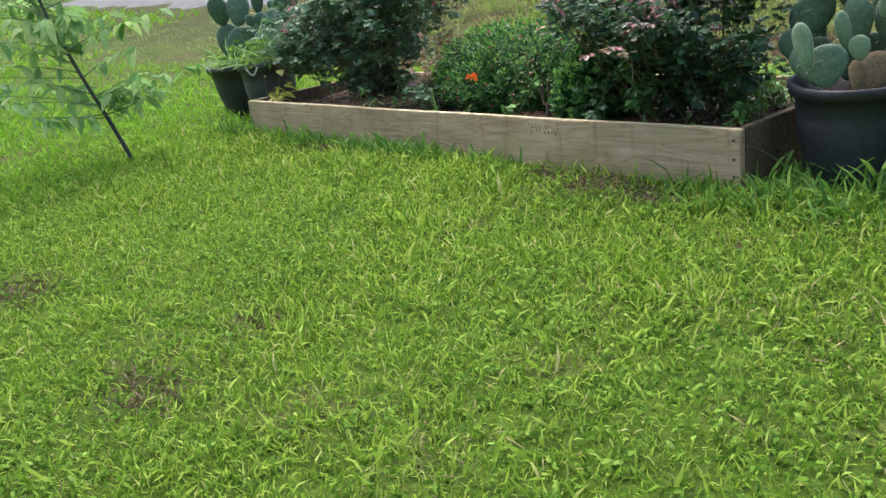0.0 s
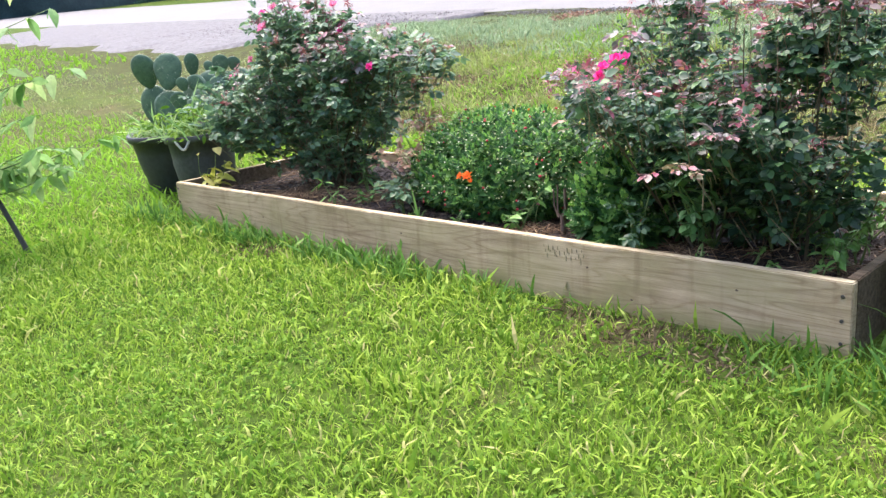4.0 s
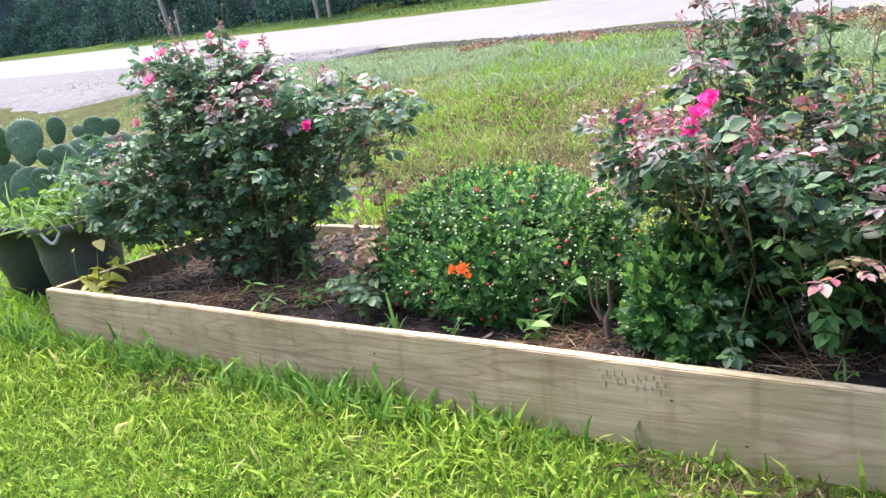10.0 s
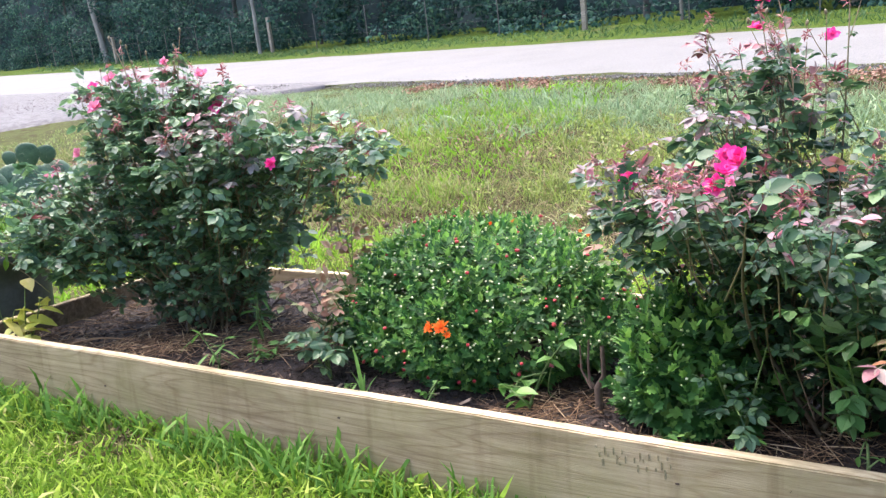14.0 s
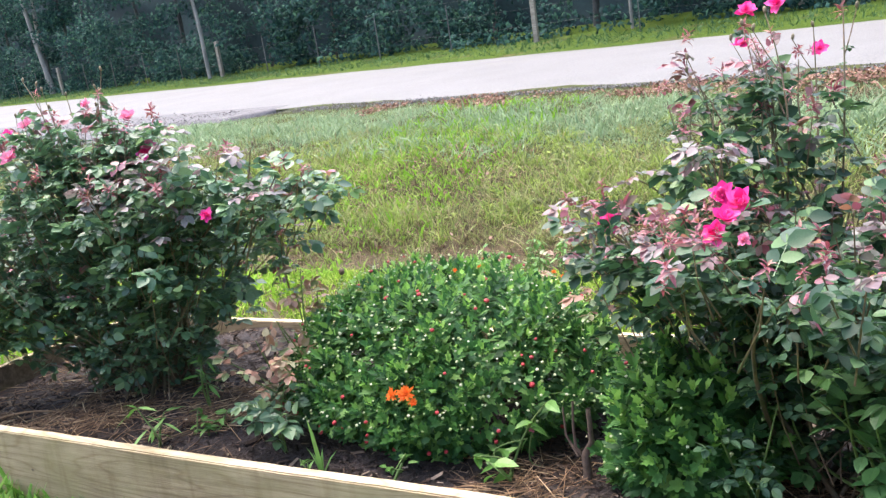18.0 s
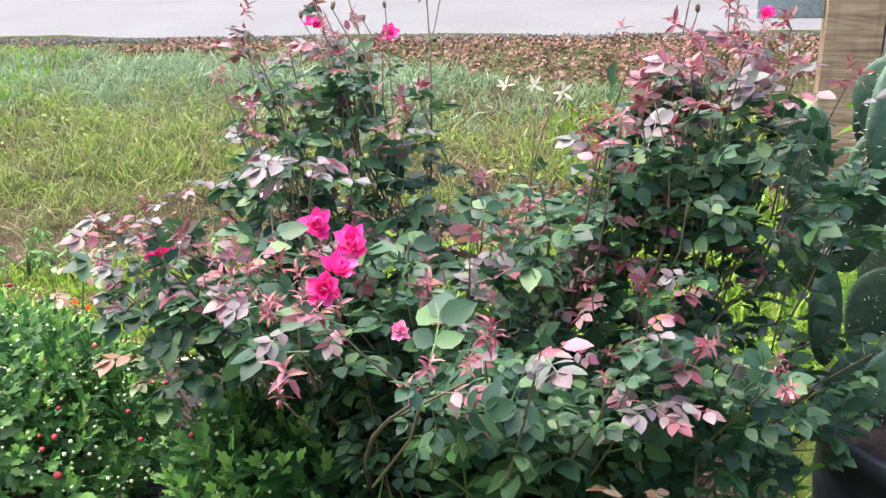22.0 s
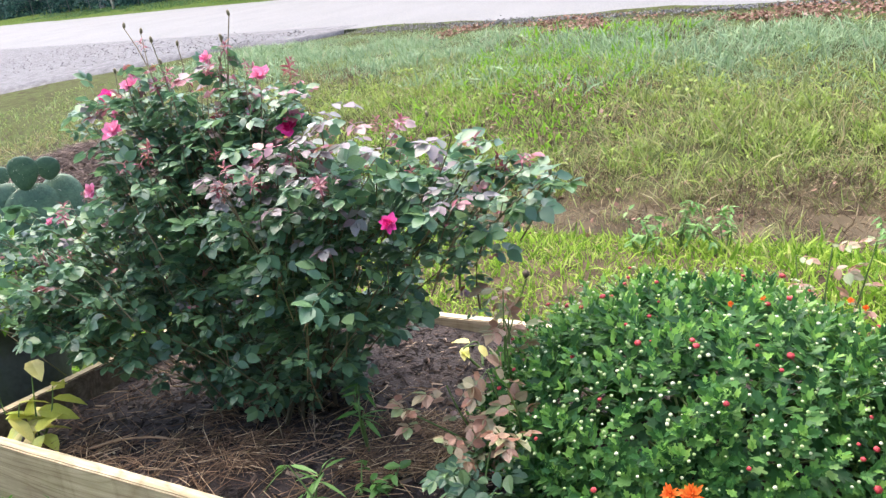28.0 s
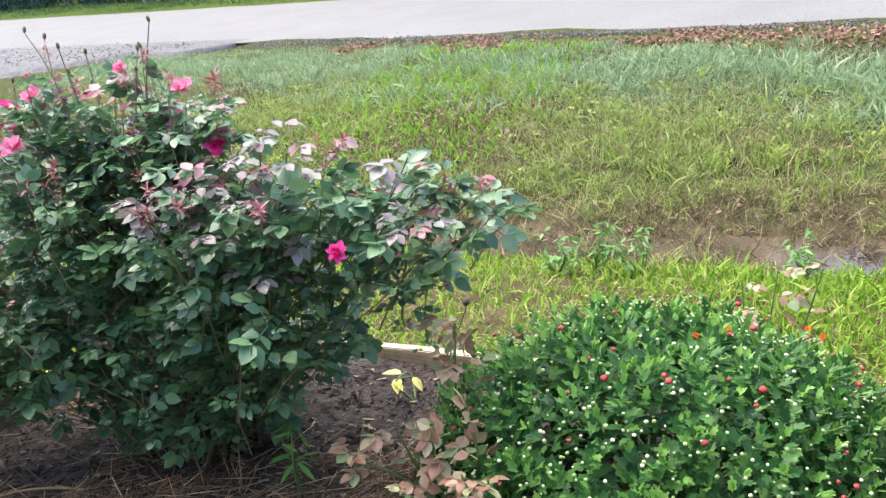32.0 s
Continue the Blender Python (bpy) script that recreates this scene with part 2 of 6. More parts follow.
M_LUSH = foliage("lush_grass", [(0.0, (0.045, 0.13, 0.018)), (0.6, (0.10, 0.23, 0.032)), (1.0, (0.18, 0.33, 0.06))], 0.55, 0.4, 0.2)
M_LAWNFAR = foliage("far_lawn", [(0.0, (0.12, 0.26, 0.018)), (0.5, (0.17, 0.34, 0.028)), (1.0, (0.24, 0.42, 0.05))], 0.7, 0.4, 0.15)
M_MOWN = foliage("mown_roadside_grass", [(0.0, (0.13, 0.18, 0.06)), (0.5, (0.21, 0.28, 0.09)), (0.85, (0.29, 0.35, 0.14)), (1.0, (0.36, 0.31, 0.19))], 0.7, 0.35, 0.15)
M_CLOVER = foliage("clover", [(0.0, (0.050, 0.13, 0.013)), (0.6, (0.15, 0.28, 0.030)), (1.0, (0.28, 0.42, 0.08))], 0.6, 0.4, 0.12)
M_BANK = foliage("ditch_bank_grass", [(0.0, (0.10, 0.125, 0.042)), (0.35, (0.195, 0.235, 0.070)), (0.75, (0.28, 0.34, 0.10)), (0.9, (0.35, 0.31, 0.16)), (1.0, (0.25, 0.17, 0.10))], 0.55, 0.35, 0.25)
M_FRESH = foliage("fresh_bank_grass", [(0.0, (0.13, 0.20, 0.035)), (0.5, (0.235, 0.33, 0.06)), (1.0, (0.35, 0.42, 0.12))], 0.55, 0.4, 0.25)
M_DIRTY = foliage("dirty_thatch", [(0.0, (0.06, 0.042, 0.026)), (0.6, (0.16, 0.115, 0.07)), (1.0, (0.32, 0.25, 0.15))], 0.85, 0.1, 0.15)
M_VERGE = foliage("verge_grass", [(0.0, (0.034, 0.085, 0.032)), (0.6, (0.050, 0.112, 0.042)), (1.0, (0.075, 0.14, 0.056))], 0.6, 0.3, 0.2)
M_BLUEGRASS = foliage("bluish_bank_grass", [(0.0, (0.13, 0.20, 0.105)), (0.5, (0.225, 0.325, 0.162)), (0.92, (0.31, 0.41, 0.225)), (1.0, (0.32, 0.30, 0.19))], 0.6, 0.3, 0.25)
M_DRY = foliage("dry_grass", [(0.0, (0.16, 0.13, 0.06)), (0.6, (0.30, 0.25, 0.12)), (1.0, (0.44, 0.38, 0.22))], 0.7, 0.25, 0.2)
M_ROSE = foliage("rose_leaf", [(0.0, (0.046, 0.106, 0.062)), (0.45, (0.082, 0.170, 0.088)), (0.75, (0.12, 0.222, 0.104)), (0.93, (0.16, 0.265, 0.11)), (1.0, (0.185, 0.29, 0.12))], 0.36, 0.36, 0.5)
M_ROSE_DEEP = foliage("deep_green_rose_leaf", [(0.0, (0.018, 0.054, 0.029)), (0.45, (0.035, 0.090, 0.042)), (0.75, (0.060, 0.135, 0.055)), (0.93, (0.10, 0.19, 0.065)), (1.0, (0.15, 0.25, 0.09))], 0.42, 0.32, 0.38)
M_ROSE_RED = foliage("young_rose_leaf", [(0.0, (0.22, 0.055, 0.065)), (0.25, (0.32, 0.085, 0.12)), (0.42, (0.21, 0.115, 0.11)), (0.6, (0.29, 0.15, 0.175)), (0.75, (0.22, 0.17, 0.135)), (0.88, (0.26, 0.185, 0.195)), (0.95, (0.34, 0.14, 0.06)), (1.0, (0.30, 0.25, 0.235))], 0.38, 0.3, 0.5)
M_ROSE_PALE = foliage("pale_rose_leaf", [(0.0, (0.26, 0.12, 0.075)), (0.4, (0.30, 0.185, 0.12)), (0.7, (0.33, 0.275, 0.16)), (1.0, (0.18, 0.25, 0.10))], 0.4, 0.3, 0.5)
# young leaves whose glossy sheen is painted as pale grey tones
M_ROSE_SHEEN = foliage("young_rose_leaf_painted_sheen", [(0.0, (0.16, 0.105, 0.11)), (0.4, (0.19, 0.155, 0.155)), (0.7, (0.15, 0.17, 0.13)), (0.9, (0.21, 0.19, 0.185)), (1.0, (0.30, 0.265, 0.255))], 0.38, 0.3, 0.5)
M_BLOOM = foliage("pink_petal", [(0.0, (0.72, 0.02, 0.20)), (0.5, (0.84, 0.05, 0.32)), (1.0, (0.90, 0.16, 0.44))], 0.5, 0.35, 0.3, 0.1)
M_BLOOM_PALE = foliage("faded_pink_petal", [(0.0, (0.70, 0.14, 0.30)), (1.0, (0.84, 0.38, 0.50))], 0.5, 0.35, 0.3, 0.1)
M_CREAM = foliage("cream_spent_petal", [(0.0, (0.55, 0.52, 0.32)), (1.0, (0.74, 0.70, 0.52))], 0.6, 0.3, 0.3, 0.1)
M_ORANGE = foliage("orange_petal", [(0.0, (0.80, 0.14, 0.02)), (1.0, (0.90, 0.30, 0.05))], 0.5, 0.3, 0.3, 0.1)
M_REDBUD = surface("red_bud", (0.28, 0.015, 0.022), (0.46, 0.045, 0.05), 60, 0.6, 300, 0.3)
M_WHITEBUD = foliage("pale_bud", [(0.0, (0.24, 0.36, 0.12)), (0.6, (0.44, 0.50, 0.26)), (1.0, (0.66, 0.66, 0.48))], 0.6, 0.2, 0.3, 0.1)
M_MUM = foliage("chrysanthemum_leaf", [(0.0, (0.022, 0.080, 0.024)), (0.5, (0.048, 0.152, 0.038)), (0.8, (0.095, 0.24, 0.052)), (1.0, (0.18, 0.36, 0.08))], 0.5, 0.38, 0.35)
M_MUM_YOUNG = foliage("young_chrysanthemum_leaf", [(0.0, (0.12, 0.29, 0.05)), (0.6, (0.20, 0.40, 0.08)), (1.0, (0.30, 0.50, 0.12))], 0.5, 0.38, 0.35)
M_ROSE_FRESH = foliage("fresh_rose_leaf", [(0.0, (0.05, 0.14, 0.04)), (0.6, (0.09, 0.21, 0.06)), (1.0, (0.15, 0.28, 0.10))], 0.4, 0.28, 0.5)
M_TIP = foliage("crimson_shoot", [(0.0, (0.19, 0.04, 0.05)), (0.5, (0.30, 0.075, 0.095)), (0.8, (0.34, 0.16, 0.17)), (1.0, (0.32, 0.15, 0.08))], 0.4, 0.3, 0.6)
M_CANE = surface("rose_cane", (0.04, 0.045, 0.02), (0.11, 0.08, 0.045), 9, 0.7, 80)
M_REDSTEM = surface("reddish_green_stem", (0.10, 0.10, 0.04), (0.19, 0.12, 0.075), 9, 0.6, 80)
M_TWIG = surface("dead_twig", (0.05, 0.032, 0.022), (0.12, 0.085, 0.06), 12, 0.85, 90)
M_GREENSTEM = surface("green_stem", (0.06, 0.12, 0.02), (0.13, 0.20, 0.05), 9, 0.6, 80)
M_YELLOW = foliage("yellowing_leaf", [(0.0, (0.36, 0.42, 0.08)), (0.5, (0.55, 0.55, 0.10)), (1.0, (0.66, 0.58, 0.22))], 0.45, 0.35, 0.4)
M_LIGHTLEAF = foliage("light_green_leaf", [(0.0, (0.07, 0.18, 0.03)), (0.6, (0.13, 0.29, 0.06)), (1.0, (0.20, 0.36, 0.10))], 0.42, 0.35, 0.4)
M_SAPLEAF = foliage("sapling_leaf", [(0.0, (0.14, 0.29, 0.08)), (0.6, (0.26, 0.43, 0.15)), (1.0, (0.44, 0.56, 0.22))], 0.5, 0.5, 0.3)
M_PAD = surface("cactus_pad", (0.040, 0.090, 0.052), (0.088, 0.148, 0.084), 9, 0.6, 40, 0.2)
M_PAD_PALE = surface("pale_cactus_pad", (0.11, 0.19, 0.11), (0.20, 0.28, 0.16), 12, 0.65, 50, 0.2)
M_SPINE = surface("cactus_spine", (0.55, 0.50, 0.38), (0.75, 0.70, 0.55), 30, 0.7, 80, 0.1)
M_DRYPAD = surface("dry_brown_pad", (0.11, 0.08, 0.05), (0.26, 0.19, 0.11), 12, 0.9, 50, 0.6)
M_POT = surface("black_nursery_plastic", (0.017, 0.020, 0.025), (0.034, 0.038, 0.045), 3, 0.5, 35, 0.12)
M_GREYPOT = surface("grey_green_plastic", (0.035, 0.043, 0.04), (0.062, 0.07, 0.064), 5, 0.6, 50, 0.15)
M_ROPE = surface("pale_rope", (0.45, 0.45, 0.42), (0.62, 0.62, 0.58), 40, 0.9, 120, 0.8)
M_ROAD = surface("pale_limestone_road", (0.114, 0.114, 0.109), (0.136, 0.136, 0.130), 0.9, 0.9, 45, 0.08)
M_GRAVEL = surface("limestone_gravel", (0.062, 0.060, 0.060), (0.13, 0.126, 0.126), 9, 0.95, 50, 0.6, depth=0.02)
M_STONE = foliage("gravel_stone", [(0.0, (0.055, 0.05, 0.048)), (0.6, (0.115, 0.11, 0.108)), (1.0, (0.24, 0.235, 0.23))], 0.9, 0.0, 0.2)
M_BARK = surface("grey_bark", (0.035, 0.036, 0.034), (0.085, 0.083, 0.075), 6, 0.95, 50, 0.8, stretch=(1, 1, 0.3))
M_PALEBARK = surface("pale_grey_bark", (0.13, 0.125, 0.11), (0.26, 0.25, 0.22), 6, 0.95, 50, 0.6, stretch=(1, 1, 0.3))
M_WOODS = foliage("woodland_leaf", [(0.0, (0.012, 0.036, 0.034)), (0.5, (0.022, 0.064, 0.054)), (0.85, (0.038, 0.100, 0.074)), (1.0, (0.07, 0.16, 0.09))], 0.7, 0.25, 0.1)
# colour of the backdrop sheet: the shade between far trees, painted
M_WOODS_DARK = surface("painted_woods_shade", (0.007, 0.021, 0.024), (0.015, 0.038, 0.038), 0.7, 1.0, 5, 0.0)
M_STEEL = surface("galvanised_wire", (0.06, 0.065, 0.06), (0.13, 0.135, 0.13), 20, 0.5, 60, 0.1, 0.6)
M_MAILBOX = surface("grey_painted_metal", (0.16, 0.19, 0.19), (0.21, 0.245, 0.245), 4, 0.45, 60, 0.08)
M_SCREW = surface("dark_screw", (0.05, 0.045, 0.04), (0.10, 0.09, 0.08), 40, 0.6, 100, 0.1, 0.5)
M_INK = surface("faded_black_ink", (0.21, 0.18, 0.11), (0.29, 0.24, 0.15), 60, 0.9, 150, 0.1)


def ground_material():
    m, n, l, b = nodes_of("lawn_soil_and_thatch")
    big, small, mid = noise_tex(n, l, 1.3, 5), noise_tex(n, l, 55, 5), noise_tex(n, l, 9, 5)
    green = ramp(n, l, mid, [(0.3, (0.028, 0.056, 0.008)), (0.7, (0.072, 0.122, 0.016))])
    earth = ramp(n, l, small, [(0.3, (0.05, 0.035, 0.02)), (0.7, (0.15, 0.105, 0.065))])
    col = mix(n, l, green, earth, ramp(n, l, big, [(0.56, (0.05, 0.05, 0.05)), (0.74, (0.7, 0.7, 0.7))]))
    tc, sx = n.new("ShaderNodeTexCoord"), n.new("ShaderNodeSeparateXYZ")
    l.new(tc.outputs["Object"], sx.inputs[0])
    low = n.new("ShaderNodeMapRange")
    low.inputs["From Min"].default_value, low.inputs["From Max"].default_value = -0.04, -0.13
    l.new(sx.outputs["Z"], low.inputs["Value"])
    col = mix(n, l, col, ramp(n, l, mid, [(0.3, (0.045, 0.032, 0.02)), (0.7, (0.12, 0.088, 0.055))]), low.outputs[0])
    beyond, short = n.new("ShaderNodeMapRange"), n.new("ShaderNodeMapRange")
    beyond.inputs["From Min"].default_value, beyond.inputs["From Max"].default_value = 3.5, 4.1
    short.inputs["From Min"].default_value, short.inputs["From Max"].default_value = 10.5, 9.3
    both = n.new("ShaderNodeMath")
    both.operation = "MULTIPLY"
    for mr, socket in ((beyond, 0), (short, 1)):
        l.new(sx.outputs["Y"], mr.inputs["Value"])
        l.new(mr.outputs[0], both.inputs[socket])
    col = mix(n, l, col, ramp(n, l, mid, [(0.3, (0.032, 0.026, 0.015)), (0.48, (0.055, 0.060, 0.022)), (0.7, (0.07, 0.095, 0.028))]), both.outputs[0])
    l.new(mix(n, l, col, ramp(n, l, small, [(0.3, (0.6, 0.6, 0.6)), (0.7, (1.2, 1.2, 1.2))]), 0.9, "MULTIPLY"), b.inputs["Base Color"])
    b.inputs["Roughness"].default_value = 0.95
    b.inputs["Specular IOR Level"].default_value = 0.05
    bump(n, l, b, small, 0.8, 0.02)
    return m


def water_material():
    m, n, l, b = nodes_of("muddy_ditch_water")
    l.new(ramp(n, l, noise_tex(n, l, 3, 3), [(0.3, (0.045, 0.034, 0.022)), (0.7, (0.10, 0.078, 0.05))]), b.inputs["Base Color"])
    b.inputs["Roughness"].default_value = 0.06
    b.inputs["IOR"].default_value = 1.33
    bump(n, l, b, noise_tex(n, l, 6, 2), 0.05, 0.01)
    return m


M_GROUND, M_WATER = ground_material(), water_material()


# ---- the lie of the land ----
def road_near(x):
    return 7.75 - 0.20 * x


def road_far(x):
    return 14.1 - 0.31 * x


def ground_z(x, y):
    """Height of the ground: a level lawn, the ditch behind the bed, and the bank up to the road."""
    x, y = np.asarray(x, float), np.asarray(y, float)
    s = (y - 3.9) / np.maximum(road_near(x) - 3.9, 0.5)
    yy = np.where(y > 3.9, 3.9 + np.clip(s, 0, None) * 4.2, y)
    ditch = np.interp(yy, [-40, -3, 0.0, 1.25, 2.5, 2.95, 3.15, 3.5, 3.7, 4.6, 6.2, 7.2, 8.1, 200], [0.02, 0.02, 0.0, -0.088, -0.17, -0.27, -0.335, -0.335, -0.25, -0.10, 0.10, 0.19, 0.20, 0.20])
    flat = np.interp(yy, [-40, 0.0, 1.25, 4, 7.2, 8.1, 200], [0.02, 0.0, -0.088, -0.06, 0.17, 0.20, 0.20])
    k = np.clip((x + 5.2) / 1.6, 0, 1) * np.clip((3.6 - x) / 1.4, 0, 1)
    k = k * k * (3 - 2 * k)
    z = ditch * k + flat * (1 - k)
    far = np.clip((y - road_far(x) - 0.4) / 2.0, 0, 1)
    z = z + 0.12 * far
    rough = 0.012 * np.sin(x * 3.1 + 1.3 * np.sin(y * 2.3)) * np.sin(y * 3.7 + x) + 0.006 * np.sin(x * 9.7 + y * 4) * np.sin(y * 8.3)
    off_bed = np.clip(np.maximum(np.abs(x) - 1.9, np.maximum(-y - 0.03, y - 1.25)) / 0.25, 0, 1)
    on_road = (y > road_near(x) - 0.2) & (y < road_far(x) + 0.3)
    return z + rough * off_bed * np.where(on_road, 0.2, 1.0)


def grid_mesh(name, xs, ys, zfun, mats):
    X, Y = np.meshgrid(xs, ys)
    v = np.stack([X, Y, zfun(X, Y)], -1).reshape(-1, 3)
    nx = len(xs)
    i = (np.arange(len(ys) - 1)[:, None] * nx + np.arange(nx - 1)).ravel()
    f = np.concatenate([np.stack([i, i + 1, i + nx + 1], 1), np.stack([i, i + nx + 1, i + nx], 1)])
    return mesh_from(name, v, f, None, mats, True)


xs = np.concatenate([-np.geomspace(400, 7, 26), np.arange(-6.6, 6.7, 0.13), np.geomspace(7, 400, 26)])
ys = np.concatenate([-np.geomspace(400, 5, 22), np.arange(-4.7, 9.5, 0.13), np.geomspace(9.8, 600, 40)])
tagged(part("ground", grid_mesh("ground", xs, ys, ground_z, [M_GROUND])), "green lawn ground with a ditch behind the flower bed", "ground", kind="structure")

# road: a slab edge to edge, slightly proud of the ground
rx = np.concatenate([-np.geomspace(380, 16, 18), np.arange(-15, 15.1, 0.5), np.geomspace(16, 380, 18)])
w = np.linspace(0, 1, 9)
RX, RW = np.meshgrid(rx, w)
wave = 0.12 * np.sin(RX * 1.7) + 0.07 * np.sin(RX * 4.3)
RY = (road_near(RX) + wave) * (1 - RW) + (road_far(RX) + 0.08 * np.sin(RX * 2.1)) * RW
RZ = 0.215 + 0.06 * np.sin(np.pi * RW)
RZ[0], RZ[-1] = 0.17, 0.17
i = (np.arange(8)[:, None] * len(rx) + np.arange(len(rx) - 1)).ravel()
rf = np.concatenate([np.stack([i, i + 1, i + len(rx) + 1], 1), np.stack([i, i + len(rx) + 1, i + len(rx)], 1)])
tagged(part("road", mesh_from("road", np.stack([RX, RY, RZ], -1), rf, None, [M_ROAD], True)), "pale sunlit limestone country road", "road", kind="structure")

# water standing in the ditch
wx, wy = np.linspace(-4.4, 2.6, 40), np.linspace(2.9, 3.95, 8)
tagged(part("water", grid_mesh("water", wx, wy, lambda x, y: np.full(x.shape, -0.306), [M_WATER])), "shallow muddy brown ditch water", "water", kind="structure")

# ---- grass ----
def blade_template(bend=0.5, width=0.1):
    t = np.array([0, 0.4, 0.75, 1.0])
    out = bend * t ** 2
    up = t - 0.35 * bend * t ** 2
    wd = width * np.array([0.7, 1.0, 0.75, 0.0])
    v = []
    for k in range(3):
        v += [(-wd[k], out[k], up[k]), (wd[k], out[k], up[k])]
    v.append((0, out[3], up[3]))
    f = [(0, 1, 3), (0, 3, 2), (2, 3, 5), (2, 5, 4), (4, 5, 6)]
    return np.array(v), np.array(f)


def planted(pos, height, lean=0.35, wide=1.0):
    """Upright matrices with random spin and lean at ground positions."""
    n = len(pos)
    a = rng.uniform(0, 2 * np.pi, n)
    up = unit(np.stack([rng.normal(0, lean, n), rng.normal(0, lean, n), np.ones(n)], 1))
    side = np.stack([np.cos(a), np.sin(a), np.zeros(n)], 1)
    y = unit(side - up * (side * up).sum(1, keepdims=True))
    x = np.cross(y, up)
    m = np.zeros((n, 4, 4))
    h = np.asarray(height).reshape(-1, 1)
    m[:, :3, 0], m[:, :3, 1], m[:, :3, 2], m[:, :3, 3], m[:, 3, 3] = x * h * wide, y * h, up * h, pos, 1
    return m


def patchy(x, y, scale=1.0):
    """A smooth field in 0..1 that makes tufts and bare spots."""
    x, y = x / scale, y / scale
    return 0.5 + 0.25 * np.sin(2.1 * x + 1.7 * np.sin(1.3 * y + 0.5)) + 0.25 * np.sin(2.9 * y + 2.2 * np.sin(1.1 * x + 2))


LATTICE = np.random.default_rng(3).uniform(0, 1, (64, 64))


def cloud(x, y, scale, shift=0):
    """Irregular soft noise in 0..1 over the plan, in three sizes."""
    total = 0.0
    for k, w in ((1, 0.5), (2.3, 0.3), (5.1, 0.2)):
        u, v = np.asarray(x) * k / scale + 17.3 * shift, np.asarray(y) * k / scale + 5.7 * shift
        i, j = np.floor(u).astype(int), np.floor(v).astype(int)
        a, b = u - i, v - j
        a, b = a * a * (3 - 2 * a), b * b * (3 - 2 * b)
        i, j, i1, j1 = i % 64, j % 64, (i + 1) % 64, (j + 1) % 64
        total = total + w * ((LATTICE[i, j] * (1 - a) + LATTICE[i1, j] * a) * (1 - b) + (LATTICE[i, j1] * (1 - a) + LATTICE[i1, j1] * a) * b)
    return np.clip((total - 0.5) * 1.6 + 0.5, 0, 1)


def spots(n, x0, x1, y0, y1, keep):
    x, y = rng.uniform(x0, x1, n), rng.uniform(y0, y1, n)
    k = keep(x, y) > rng.uniform(0, 1, n)
    x, y = x[k], y[k]
    return np.stack([x, y, ground_z(x, y) - 0.004], 1)


def off_bed(x, y):
    return ((np.abs(x) > 1.86) | (y < -0.012) | (y > 1.22)).astype(float)


def bare(x, y):
    """1 where the lawn is thin and earth shows."""
    b = np.zeros_like(x)
    for cx, cy, r in ((-0.3, -2.1, 0.16), (1.15, -2.2, 0.13), (1.25, -0.14, 0.15), (0.95, -0.1, 0.1), (-0.85, -0.16, 0.13), (1.0, -1.75, 0.09), (1.5, -0.2, 0.13)):
        b = np.maximum(b, np.clip(1.3 - np.hypot((x - cx) / 1.5, y - cy) / r, 0, 1))
    return b


def lawn_keep(x, y):
    edge = np.clip(np.minimum(np.minimum((x + 3.2) / 1.2, (5.0 - x) / 1.3), (y + 3.7) / 0.9), 0, 1)
    return edge * off_bed(x, y) * (1 - 0.9 * bare(x, y)) * (0.68 + 0.32 * cloud(x, y, 0.35, 1))


BLADES = blade_template(0.6, 0.042)
SHORT = (np.array([(-0.035, 0, 0), (0.035, 0, 0), (-0.04, 0.22, 0.5), (0.04, 0.22, 0.5), (0, 0.7, 0.85)]), np.array([(0, 1, 3), (0, 3, 2), (2, 3, 4)]))
CURLED = blade_template(1.0, 0.06)
LAWN_BLADE = (np.array([(-0.042, 0, 0), (0.042, 0, 0), (-0.055, 0.2, 0.5), (0.055, 0.2, 0.5), (0, 0.72, 0.76)]), np.array([(0, 1, 3), (0, 3, 2), (2, 3, 4)]))


def grass_stuff(name, label, pos, heights, mat, lean=0.35, template=BLADES, wide=1.0):
    return tagged(part(name, scattered(name, template, planted(pos, heights, lean, wide), [mat])), label, "grass", kind="stuff")


p = spots(165000, -3.2, 5.0, -3.7, 0.0, lawn_keep)
lush = cloud(p[:, 0], p[:, 1], 0.45, 21)
grass_stuff("lawn_grass", "bright green lawn grass with broad blades", p, rng.gamma(7, 0.0050, len(p)) * (0.5 + 0.9 * lush) * (0.9 + 0.3 * np.clip(p[:, 1] + 1.7, 0, 1)) * (0.6 + 0.7 * cloud(p[:, 0], p[:, 1], 0.16)), M_GRASS, 0.38, LAWN_BLADE)
p = spots(88000, -3.2, 5.0, -3.7, 0.0, lawn_keep)
grass_stuff("lawn_grass", "short fine grass under the longer blades", p, rng.gamma(6, 0.0056, len(p)), M_GRASS, 0.5, SHORT, 1.7)
lawn_leaf = (np.array([(0, 0, 0), (0.2, 0.22, 0.10), (-0.2, 0.22, 0.10), (0.27, 0.58, 0.12), (-0.27, 0.58, 0.12), (0, 1, -0.04)]), np.array([(0, 1, 2), (1, 3, 2), (2, 3, 4), (3, 5, 4)]))
c = spots(22000, -3.2, 5.0, -3.7, 0.0, lambda x, y: lawn_keep(x, y) * np.clip(1.35 - 1.5 * cloud(x, y, 0.45, 21), 0.06, 1))
p = np.repeat(c, 5, 0) + rng.normal(0, 0.009, (len(c) * 5, 3)) * [1, 1, 0]
